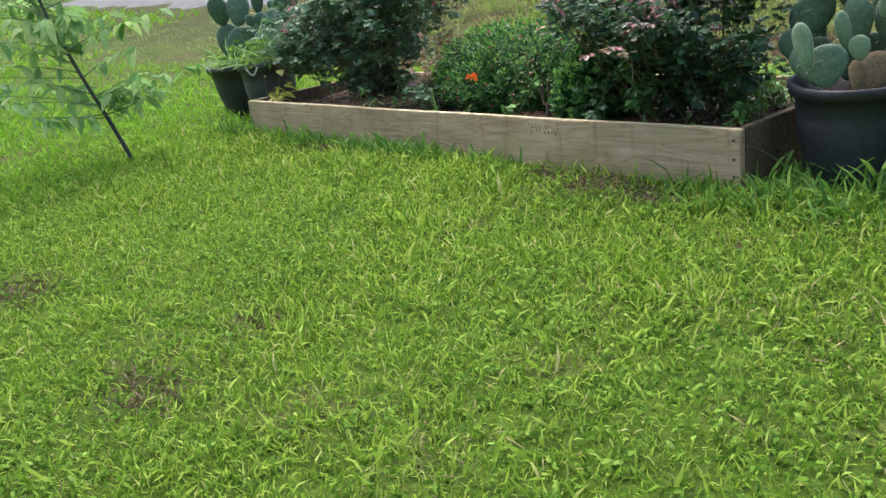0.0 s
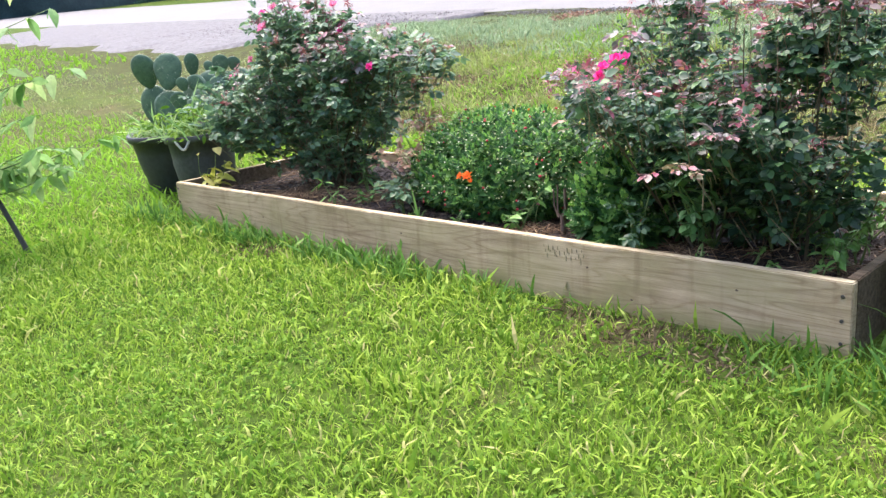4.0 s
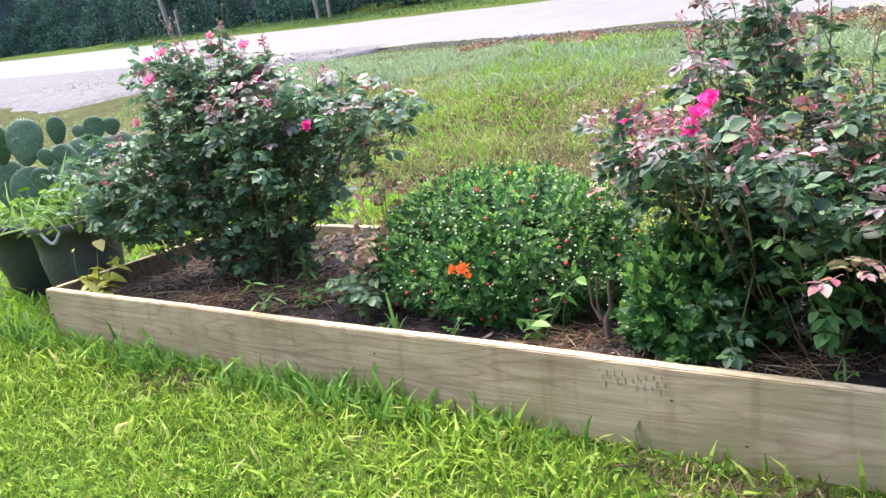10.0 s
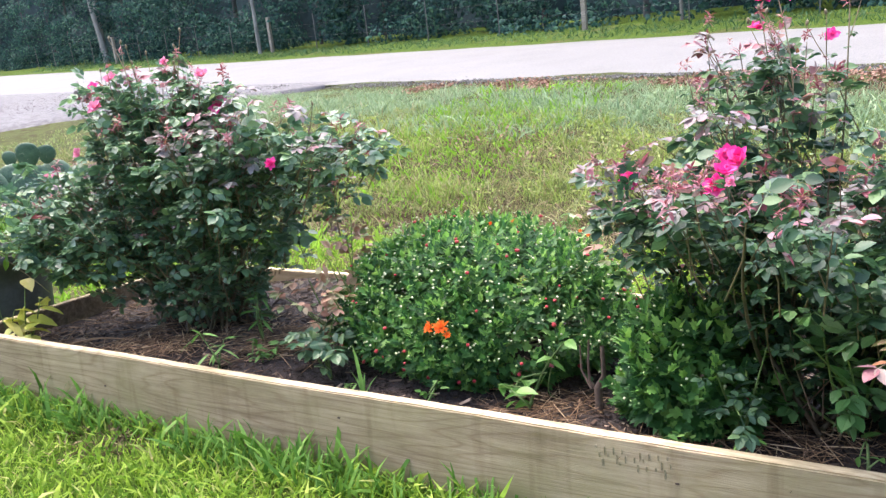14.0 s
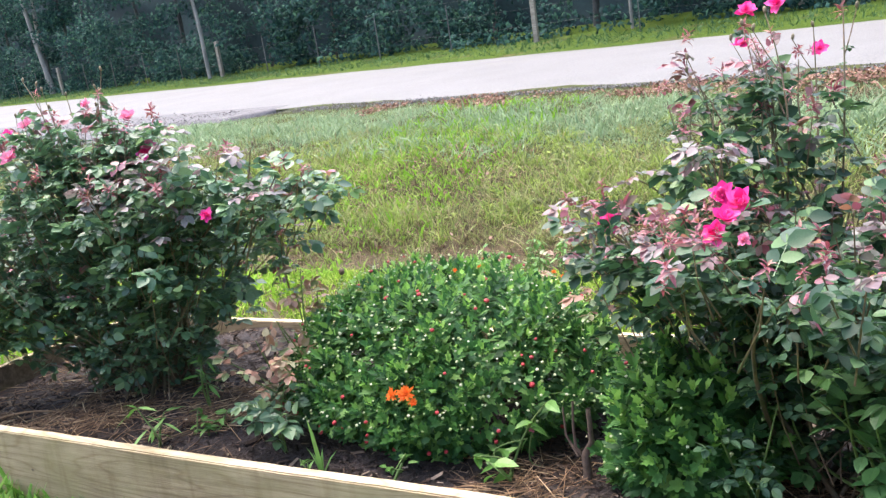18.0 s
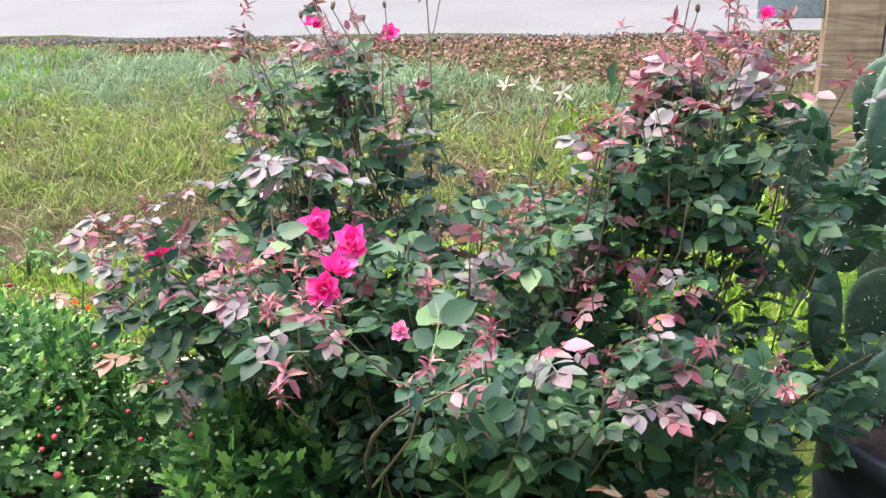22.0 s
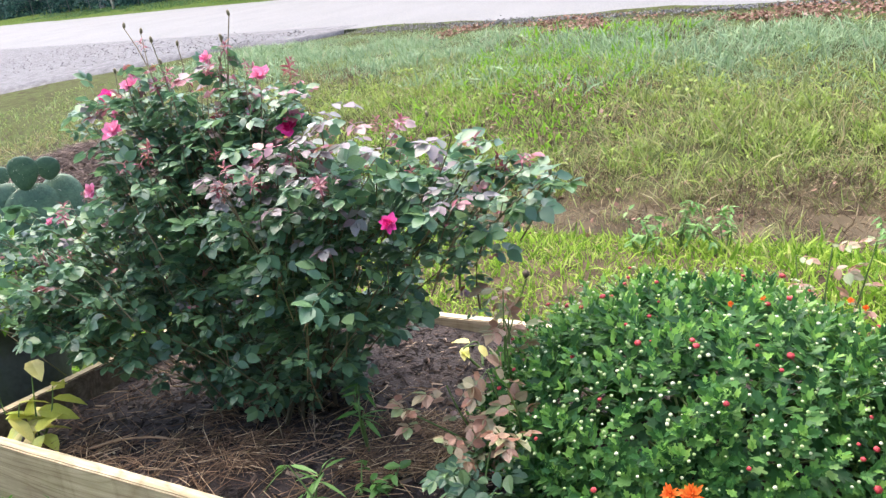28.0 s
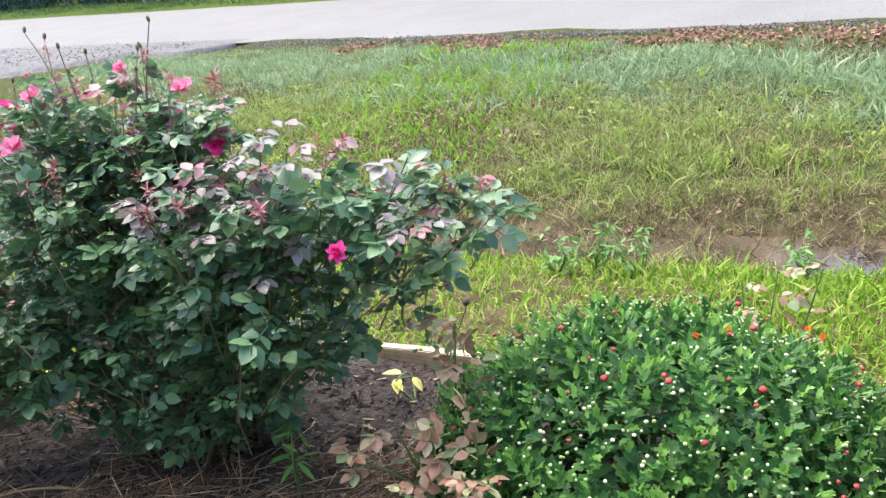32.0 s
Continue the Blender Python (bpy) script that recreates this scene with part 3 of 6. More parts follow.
p[:, 2] += np.repeat(rng.uniform(0.006, 0.032, len(c)), 5) * (0.4 + 1.1 * cloud(p[:, 0], p[:, 1], 0.16))
tagged(part("lawn_weeds", scattered("lawn_weeds", lawn_leaf, planted(p, rng.uniform(0.012, 0.030, len(p)), 1.0, 0.75), [M_CLOVER])), "small broad-leaved weeds mixed through the lawn", "lawn weeds", kind="stuff")
p = spots(95000, -14, -1.8, -3.2, 8.0, lambda x, y: off_bed(x, y) * np.where(x < -6, 0.5, 0.9) * (y < road_near(x) - 0.8 - np.clip((-x - 7.0) * 0.75, 0, 4.2)))
mown = np.clip((-3.0 - p[:, 0]) / 1.5, 0, 1) * np.clip((p[:, 1] - 1.5) / 1.5, 0, 1)
grass_stuff("lawn_grass", "bright green lawn grass beside the bed", p[mown < 0.5], rng.gamma(6, 0.010, int((mown < 0.5).sum())), M_LAWNFAR, 0.5, SHORT, 1.9)
p = p[mown >= 0.5]
worn_here = cloud(p[:, 0], p[:, 1], 0.7, 41)
p, worn_here = p[worn_here < 0.72], worn_here[worn_here < 0.72]
grass_stuff("lawn_grass", "short mown pale grass beside the driveway", p, rng.gamma(6, 0.0062, len(p)) * (1.3 - worn_here), M_MOWN, 0.6, SHORT, 2.4)
p = spots(9000, 1.6, 5.5, -0.3, 2.2, off_bed)
grass_stuff("lawn_grass", "lush green grass round the cactus pots", p, rng.gamma(6, 0.015, len(p)), M_LUSH, 0.35)
p = spots(26000, -46, -11, -6, 12, lambda x, y: (y < road_near(x) - 4.4).astype(float) * ((x < -13.6) | (y < 3)))
grass_stuff("lawn_grass", "far part of the green lawn", p, rng.gamma(6, 0.016, len(p)), M_LAWNFAR, 0.5, SHORT, 3.5)
# longer tufts against the boards
p = spots(9000, -2.3, 2.6, -0.16, -0.012, lambda x, y: (0.25 + 0.75 * patchy(x * 3, y, 0.5)) * (1 - bare(x, y)) * np.exp(y / 0.12) * np.clip(0.9 - x, 0.06, 1))
grass_stuff("edge_grass", "long grass tufts along the bed board", p, rng.gamma(6, 0.0125, len(p)), M_LUSH, 0.3)
p = spots(330, 1.84, 3.0, -0.2, 0.25, lambda x, y: off_bed(x, y))
grass_stuff("edge_grass", "long grass in front of the cactus pots", p, rng.gamma(8, 0.013, len(p)), M_LUSH, 0.35, CURLED, 0.35)

clover = (np.array([(0, 0, 0)] + [((0.36 + 0.2 * math.cos(4 * a)) * math.cos(a), (0.36 + 0.2 * math.cos(4 * a)) * 0.8 * math.sin(a), 0.55 + 0.16 * math.sin(2 * a)) for a in np.linspace(0, 2 * math.pi, 9)[:-1]] + [(0, 0, 0.5)]),
          np.array([(9, 1 + k, 1 + (k + 1) % 8) for k in range(8)]))
p = spots(15000, -2.0, 4.4, -3.2, -0.02, lambda x, y: off_bed(x, y) * (0.15 + 0.85 * patchy(x + 3, y + 1, 0.4) ** 2))
tagged(part("clover", scattered("clover", clover, planted(p, rng.uniform(0.008, 0.017, len(p)), 0.7), [M_CLOVER])), "small round clover leaves among the lawn grass", "clover", kind="stuff")

# behind the bed: near side of the ditch, and the far bank
p = spots(56000, -4.0, 4.0, 1.2, 3.05, lambda x, y: off_bed(x, y) * (0.6 + 0.4 * cloud(x, y, 0.35, 14)))
grass_stuff("ditch_grass", "bright grass on the near side of the ditch", p, rng.gamma(6, 0.012, len(p)) * np.clip(0.75 + 0.25 * p[:, 0], 0.6, 1.1), M_GRASS, 0.5, SHORT, 1.4)


def litter_keep(x, y):
    d = road_near(x) - y
    wide = np.clip((d - 0.05) / 0.2, 0, 1) * np.clip((0.8 + 0.42 * np.clip(x + 0.5, 0, 2.6) - d) / 0.4, 0, 1) * np.clip((x - 0.6) / 0.9, 0, 1)
    return 0.9 * wide + (1 - wide) * np.clip(1.3 - np.abs(d - 0.6) / 0.45, 0, 1) * np.clip((cloud(x, y, 0.9, 2) - 0.33 + 0.05 * np.clip(x, -2, 3)) * 9, 0, 1) * np.clip((x + 5.5) / 1.0, 0, 1)


def worn(x, y):
    """1 where the lower bank is brown and bare."""
    return np.clip((cloud(x * 0.6, y, 0.8, 9) - 0.46 - 0.10 * np.clip(y + 0.22 * x - 4.2, -1, 3)) * 6, 0, 1)


def bank_keep(x, y):
    return ((y > 3.55) & (y < road_near(x) - 0.25)) * np.clip(0.22 + 1.4 * cloud(x, y, 0.4, 4) ** 2, 0, 1) * np.clip((road_near(x) - 0.1 - y) * 2.5, 0, 1) * (1 - 0.5 * worn(x, y))


p = spots(230000, -8, 6.5, 3.5, 9.0, lambda x, y: bank_keep(x, y) * np.clip((y - 3.52) / 0.4, 0.15, 1) * np.clip(1.3 - (y + 0.22 * x - 3.8) / 1.7, 0.04, 1))
grass_stuff("bank_grass", "weedy green grass on the far ditch bank", p, rng.gamma(6, 0.0105, len(p)) * (0.2 + 1.5 * cloud(p[:, 0], p[:, 1], 0.28, 5)) * np.clip((road_near(p[:, 0]) - p[:, 1]) / 1.5, 0.4, 1) * (1 - 0.4 * worn(p[:, 0], p[:, 1])), M_BANK, 0.55, SHORT, 0.7)
p = spots(240000, -9, 4.0, 4.4, 9.4, lambda x, y: (y < road_near(x) - 0.25) * np.clip(0.45 + 0.9 * cloud(x, y, 0.4, 4), 0, 1) * np.clip((y + 0.22 * x - 4.7) / 1.0, 0, 1) * (1 - 0.95 * np.clip(litter_keep(x, y) * 2, 0, 1)) * np.clip((3.0 - x) / 1.6, 0, 1))
grass_stuff("bluish_grass", "fine bluish-green grass below the road edge", p, rng.gamma(6, 0.0125, len(p)) * (0.35 + 1.2 * cloud(p[:, 0], p[:, 1], 0.45, 6)) * np.clip((road_near(p[:, 0]) - p[:, 1]) / 1.6, 0.25, 1), M_BLUEGRASS, 0.6, SHORT, 0.9)
p = spots(55000, -8, 4, 3.2, 6.4, lambda x, y: np.clip(cloud(x, y, 0.6, 7) * 2 - 0.6, 0.1, 1) * np.clip(1.25 - np.abs(y - 4.2) / 1.4, 0, 1) * np.clip((y - 3.45) / 0.35, 0.10, 1))
grass_stuff("dry_grass", "dry straw-coloured grass at the ditch edge", p, rng.gamma(6, 0.0115, len(p)), M_DRY, 1.0, SHORT, 0.7)
p = spots(30000, 1.8, 9, 2.0, 6.6, lambda x, y: (y < road_near(x) - 2.35) * np.clip((x - 1.5), 0, 1))
grass_stuff("lawn_grass", "bright green roadside lawn", p, rng.gamma(6, 0.012, len(p)), M_GRASS, 0.5, SHORT, 1.7)
p = spots(95000, -42, 9, 14.0, 30, lambda x, y: ((y > road_far(x) + 0.1) & (y < road_far(x) + 2.2)).astype(float))
grass_stuff("verge_grass", "green verge grass on the far side of the road", p, rng.gamma(6, 0.013, len(p)), M_VERGE, 0.6, SHORT, 2.0)

leaf_flat = (np.array([(0, 0, 0), (0.35, 0.3, 0.12), (-0.35, 0.3, 0.1), (0.3, 0.75, 0.02), (-0.3, 0.75, 0.1), (0, 1.1, 0.05)]), np.array([(0, 1, 2), (1, 3, 2), (2, 3, 4), (3, 5, 4)]))


def clumps(n, each, x0, x1, y0, y1, keep, spread=0.045):
    """Positions of blades that stand together in tufts."""
    c = spots(n, x0, x1, y0, y1, keep)
    q = np.repeat(c, each, 0) + rng.normal(0, spread, (len(c) * each, 3)) * [1, 1, 0]
    q[:, 2] = ground_z(q[:, 0], q[:, 1]) - 0.005
    return q


p = clumps(2700, 26, -6, 4.5, 3.6, 7.4, lambda x, y: bank_keep(x, y) * (y + 0.22 * x < 5.8))
grass_stuff("bank_tufts", "taller green tufts on the ditch bank", p, rng.gamma(7, 0.0078, len(p)), M_BANK, 0.45, SHORT, 0.95)
p = clumps(2300, 26, -5, 5, 3.7, 7.4, lambda x, y: bank_keep(x, y) * (cloud(x, y, 0.8, 8) > 0.38) * np.clip((6.0 - y - 0.25 * x) / 1.6, 0.02, 1))
grass_stuff("bank_tufts", "fresh yellow-green tufts on the ditch bank", p, rng.gamma(7, 0.0115, len(p)), M_FRESH, 0.45, SHORT, 0.8)
p = clumps(700, 22, -5, 3, 3.35, 4.0, lambda x, y: np.clip(cloud(x, y, 0.35, 27) * 2 - 0.5, 0, 1))
p[:, 2] = np.maximum(p[:, 2], -0.315)
grass_stuff("dry_tufts", "muddy brown and dead tufts along the ditch water", p, rng.gamma(7, 0.0085, len(p)), M_DIRTY, 0.8, SHORT, 0.7)
p = clumps(4200, 22, -6, 4, 3.7, 7.6, lambda x, y: ((y > 3.55) & (y < 7.4)) * worn(x, y))
grass_stuff("dry_tufts", "dry brown tufts on the ditch bank", p, rng.gamma(7, 0.0078, len(p)), M_DIRTY, 0.6, SHORT, 0.8)
p = clumps(750, 7, -6, 4, 3.9, 6.4, lambda x, y: bank_keep(x, y) * (y + 0.22 * x < 5.6), 0.03)
p[:, 2] += rng.uniform(0.01, 0.06, len(p))
tagged(part("bank_weeds", scattered("bank_weeds", leaf_flat, planted(p, rng.uniform(0.018, 0.038, len(p)), 0.8), [M_FRESH])), "small-leaved weeds on the ditch bank", "weeds", kind="stuff")
p = clumps(520, 26, -5, 3, 3.42, 4.1, lambda x, y: 0.4 + 0.6 * patchy(x, y, 0.3))
grass_stuff("bank_tufts", "grass tufts overhanging the ditch water", p, rng.gamma(7, 0.0085, len(p)), M_BANK, 0.8, SHORT, 0.6)
p = clumps(900, 20, -4.5, 2.6, 2.9, 4.0, lambda x, y: np.clip(cloud(x, y, 0.4, 15) * 2.4 - 0.6, 0, 1))
p[:, 2] = np.maximum(p[:, 2], -0.315)
grass_stuff("dry_tufts", "dead grass and debris lying in the ditch water", p, rng.gamma(6, 0.010, len(p)), M_DIRTY, 1.8, SHORT, 0.6)
p = clumps(150, 26, -4.5, -0.1, 2.9, 3.7, lambda x, y: np.clip(cloud(x, y, 0.4, 22) * 2.4 - 0.7, 0, 1))
p[:, 2] = np.maximum(p[:, 2], -0.315)
grass_stuff("ditch_grass", "green tufts standing in the shallow ditch water", p, rng.gamma(7, 0.014, len(p)), M_BANK, 0.4, SHORT, 0.5)
p = clumps(110, 60, 1.2, 4.2, -2.6, -0.6, lambda x, y: (patchy(x, y + 2, 0.35) > 0.7).astype(float), 0.09)
grass_stuff("dry_lawn_grass", "straw-coloured dry blades in the lawn", p, rng.gamma(6, 0.006, len(p)), M_DRY, 0.9, SHORT, 0.9)

# dry scraps on the bare spots of the lawn
p = spots(120000, -2, 3.2, -3.2, -0.015, lambda x, y: bare(x, y) * 0.8)
tagged(part("dry_scraps", scattered("dry_scraps", SHORT, planted(p, rng.uniform(0.02, 0.06, len(p)), 1.6, 1.3), [M_DIRTY])), "dry brown clippings and earth on bare lawn spots", "clippings", kind="stuff")

# ---- leaf litter, gravel ----
p = spots(150000, -6.5, 7, 4.4, 9.6, lambda x, y: litter_keep(x, y) * (0.2 + 0.8 * cloud(x, y, 0.3, 23)))
p = np.concatenate([p, spots(12000, -5, 4, 3.7, 6.6, lambda x, y: 0.4 * worn(x, y) * (cloud(x, y, 0.4, 3) > 0.5)), np.maximum(spots(420, -4.5, 2.6, 2.8, 3.9, lambda x, y: cloud(x, y, 0.5, 16) ** 2), [-99, -99, -0.31])])
tagged(part("leaf_litter", scattered("leaf_litter", leaf_flat, planted(p + np.stack([np.zeros(len(p)), np.zeros(len(p)), rng.uniform(0.01, 0.05, len(p))], 1), rng.uniform(0.018, 0.040, len(p)), 0.7), [M_LITTER])), "dry reddish-brown leaves along the road edge", "leaf litter", kind="stuff")
stone = bmesh.new()
bmesh.ops.create_cone(stone, segments=5, radius1=0.5, radius2=0.3, depth=0.8, cap_ends=True)
bmesh.ops.triangulate(stone, faces=stone.faces[:])
STONE = (np.array([v.co[:] for v in stone.verts]) * [1, 0.8, 0.6], np.array([[v.index for v in f.verts] for f in stone.faces]))
stone.free()
gx = np.concatenate([rng.uniform(-16, 6, 2400), rng.uniform(-7, 5, 3400)])
gy = road_near(gx) - 0.06 - 0.35 * np.clip((-gx - 7.0) * 0.75, 0, 4.2) * rng.uniform(0, 2, len(gx)) + rng.normal(0, 0.13, len(gx)) * (0.5 + cloud(gx, gx * 0, 1.5, 31))
p = np.stack([gx, gy, np.maximum(ground_z(gx, gy), 0.19)], 1)
p[:, 2] += np.where(gx < -8, 0.05, 0)
tagged(part("gravel", scattered("gravel", STONE, planted(p + [0, 0, 0.018], rng.uniform(0.01, 0.026, len(p)), 0.5), [M_STONE])), "grey limestone gravel at the road edge", "gravel", kind="stuff")

# gravel driveway that joins the road
dx, dy = np.linspace(0, 1, 24), np.linspace(0, 1, 72)


def drive_xy(u, v):
    x = -7.3 - 30 * v ** 1.6
    w = np.clip((-x - 7.0) * 0.75, 0, 4.2) + 0.15 * np.sin(3 * x) + 0.2 * np.sin(1.3 * x + 5)
    y = road_near(x) + 0.25 - u * w
    return x, y


U, V = np.meshgrid(dx, dy)
DX, DY = drive_xy(U, V)
dv = np.stack([DX, DY, np.maximum(ground_z(DX, DY), 0.05) + 0.10 * np.clip((1 - U) * 9, 0, 1) - 0.04], -1)
i = (np.arange(71)[:, None] * 24 + np.arange(23)).ravel()
df = np.concatenate([np.stack([i, i + 1, i + 25], 1), np.stack([i, i + 25, i + 24], 1)])
tagged(part("driveway", mesh_from("driveway", dv, df, None, [M_GRAVEL], True)), "grey gravel apron where a driveway meets the road", "driveway", kind="structure")

# heap of pine straw beside the driveway
p = np.stack([rng.normal(-5.6, 0.65, 9000), rng.normal(3.5, 0.5, 9000), np.zeros(9000)], 1)
hh = 0.20 * np.exp(-((p[:, 0] + 5.6) / 0.8) ** 2 - ((p[:, 1] - 3.5) / 0.6) ** 2)
p[:, 2] = ground_z(p[:, 0], p[:, 1]) + hh * rng.uniform(0.7, 1, 9000)
straw = (np.array([(-0.010, -0.5, 0), (0.010, -0.5, 0), (0.010, 0.5, 0.02), (-0.010, 0.5, 0.02), (0, 0, 0.03)]), np.array([(0, 1, 4), (4, 2, 3), (1, 2, 4), (0, 4, 3)]))
tagged(part("straw_heap", scattered("straw_heap", straw, planted(p, rng.uniform(0.12, 0.28, 9000), 0.25), [M_HEAP])), "low heap of brown pine straw and clippings", "straw heap", kind="stuff")

# unseen plain wall, added behind the lawn to cut sky light on front faces
tagged(part("sky_block_wall", box(-14, -7.3, -0.1, 16, -7.0, 3.6, 0.01), M_GREYPOST), "unseen plain weathered board wall added to block sky light", "wall", kind="structure")


# ---- the raised bed ----
bed = thing("raised_bed", "long raised flower bed of weathered treated pine boards", "raised bed", BED)


def board(name, x0, y0, x1, y1, mat, top_mat, label):
    """A plank with its top face in a paler material, a little worn along the edge."""
    bm = box(x0, y0, -0.03, x1, y1, 0.225, 0.0)
    long = [e for e in bm.edges if (e.verts[0].co - e.verts[1].co).length > 0.5]
    bmesh.ops.subdivide_edges(bm, edges=long, cuts=40)
    bmesh.ops.bevel(bm, geom=[e for e in bm.edges if len(e.link_faces) == 2 and e.calc_face_angle(0) > 1], offset=0.0035, segments=2, affect="EDGES")
    for v in bm.verts:
        if v.co.z > 0.2:
            v.co.z += 0.0012 * math.sin(v.co.x * 5 + v.co.y * 5) + 0.0007 * math.sin(v.co.x * 31) + 0.008 * max(v.co.x / 1.83, 0)
        v.co.y += 0.003 * math.sin(v.co.x * 1.6 + 1)
    me = bpy.data.meshes.new(name)
    bm.normal_update()
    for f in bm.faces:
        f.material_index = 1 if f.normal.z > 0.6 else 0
    bm.to_mesh(me)
    bm.free()
    me.materials.append(mat), me.materials.append(top_mat)
    return part(name, me, None, bed, label)


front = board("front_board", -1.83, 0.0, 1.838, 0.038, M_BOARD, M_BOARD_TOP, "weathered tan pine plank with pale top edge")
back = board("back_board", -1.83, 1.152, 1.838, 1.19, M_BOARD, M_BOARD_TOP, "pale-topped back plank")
# both side planks carry painted shade in their dark wood colour
left_b = board("side_board", -1.83, 0.039, -1.792, 1.151, M_BOARD_DARK, M_BOARD, "brown side plank with shade painted in")
right_b = board("side_board", 1.800, 0.039, 1.838, 1.151, M_BOARD_DARK, M_BOARD_DARK, "damp brown side plank with shade painted in")
for sx in (-1.81, 1.81):
    for sz in (0.045, 0.115, 0.19):
        bm = lathe([(0.006, 0), (0.006, 0.002), (0.004, 0.003)], 10)
        s = part("screw", bm, M_SCREW, front)
        s.matrix_local = pose(sx, -0.0005 + 0.003 * math.sin(sx * 1.6 + 1), sz, 90)
for kx in (-0.02, 1.11, 1.49, -1.02, 0.93):
    bm = lathe([(0.006, 0), (0.005, 0.001), (0.002, 0.0013)], 12)
    s = part("knot", bm, M_TWIG, front, "dark wood knot")
    s.matrix_local = pose(kx, 0.003 * math.sin(kx * 1.6 + 1) - 0.0002, 0.04 + 0.13 * ((kx * 7.3) % 1), 90) @ Matrix.Diagonal((0.9, 0.55, 1, 1))
# faded mill stamp: plain bars
for k in range(26):
    h = 0.008 + 0.014 * ((k * 5) % 4) / 3
    if k in (5, 11, 12, 19):
        continue
    s = part("stamp_mark", box(0.74 + 0.007 * k, -0.0016, 0.203 - h - 0.016 * (k % 3), 0.7415 + 0.007 * k + 0.0012 * (k % 3), 0.0012, 0.203 - 0.016 * (k % 3), 0.0), M_INK, front, "faded mill stamp")
    s.location.y = 0.003 * math.sin((0.74 + 0.007 * k) * 1.6 + 1) - 0.0008


# soil inside
def soil_z(x, y):
    x, y = np.asarray(x, float), np.asarray(y, float)
    return 0.168 + 0.014 * np.sin(3 * x + 2 * np.sin(4 * y)) + 0.010 * np.sin(11 * x + 3 * y) * np.sin(9 * y) + 0.012 * np.exp(-((x + 0.9) / 0.5) ** 2) - 0.034 * np.clip((-1.15 - x) / 0.4, 0, 1)


soil = part("soil", grid_mesh("soil", np.linspace(-1.79, 1.79, 180), np.linspace(0.04, 1.15, 60), soil_z, [M_SOIL]))
tagged(soil, "dark crumbly garden soil filling the bed", "soil", kind="stuff").matrix_world = BED


def in_bed(name, me, label, category, kind="stuff"):
    ob = tagged(part(name, me), label, category, kind=kind)
    ob.matrix_world = BED
    return ob


def bed_spots(n, x0, x1, y0, y1):
    x, y = rng.uniform(x0, x1, n), rng.uniform(y0, y1, n)
    return np.stack([x, y, soil_z(x, y)], 1)


chip = (np.array([(-0.5, -0.14, 0), (0.5, -0.1, 0), (0.46, 0.13, 0), (-0.44, 0.12, 0), (-0.4, 0, 0.09), (0.4, 0.02, 0.08)]),
        np.array([(0, 1, 5), (0, 5, 4), (1, 2, 5), (2, 3, 4), (2, 4, 5), (3, 0, 4)]))
p = bed_spots(12500, -1.78, 1.78, 0.05, 1.14)
m4 = planted(p + [0, 0, 0.004], rng.gamma(3, 0.0055, len(p)), 0.35)
near = np.argsort(p[:, 1])[:300]
mulch = in_bed("bark_mulch", scattered("bark_mulch", chip, np.delete(m4, near, 0), [M_CHIP]), "dark shredded bark mulch on the soil", "mulch")
bark = mesh_from("bark_chip", *chip, None, [M_CHIP])
for k in near:
    part("bark_chip", bark, None, mulch).matrix_local = Matrix(m4[k].tolist())
p = np.concatenate([bed_spots(4600, -1.76, -0.3, 0.05, 0.75), bed_spots(1900, 0.3, 1.78, 0.05, 0.4), bed_spots(1300, -0.95, -0.42, 0.18, 0.6)])
p = p[rng.uniform(0, 1, len(p)) < 0.12 + 0.88 * (cloud(p[:, 0], p[:, 1], 0.3, 18) > 0.5)]
in_bed("pine_straw", scattered("pine_straw", straw, planted(p + [0, 0, 0.012], rng.uniform(0.04, 0.14, len(p)), 0.2, 0.75), [M_STRAW]), "scattered tan pine straw and dry stems", "straw")
p = bed_spots(26, -1.5, 1.6, 0.06, 0.6)
in_bed("pebbles", scattered("pebbles", STONE, planted(p + [0, 0, 0.004], rng.uniform(0.008, 0.02, len(p)), 0.5), [M_BOARD_TOP]), "small pale stones and chips on the soil", "pebbles")


# ---- leaves ----
def leaflet(length=1.0, width=0.6, fold=0.12, curl=0.1, fine=True):
    """An ovate leaflet with a folded midrib, base at the origin, along y."""
    rows = [(0.0, 0.0), (0.14, 0.66), (0.42, 1.0), (0.76, 0.62), (1.0, 0.0)] if fine else [(0.0, 0.15), (0.3, 0.95), (0.68, 0.85), (1.0, 0.0)]
    v, f = [], []
    for t, k in rows:
        z = -curl * t * t
        v += [(-width / 2 * k, t * length, z + fold * k * width), (0, t * length, z), (width / 2 * k, t * length, z + fold * k * width)]
    for r in range(len(rows) - 1):
        a = 3 * r
        if rows[r][1]:
            f += [(a, a + 1, a + 4), (a + 1, a + 2, a + 5)]
        if rows[r + 1][1]:
            f += [(a, a + 4, a + 3), (a + 1, a + 5, a + 4)]
        if not rows[r][1]:
            f[-2:] = [(a + 1, a + 4, a + 3), (a + 1, a + 5, a + 4)]
    return np.array(v), np.array(f)


def moved(piece, m):
    v, f = piece
    m = np.array(m)
    return v @ m[:3, :3].T + m[:3, 3], f


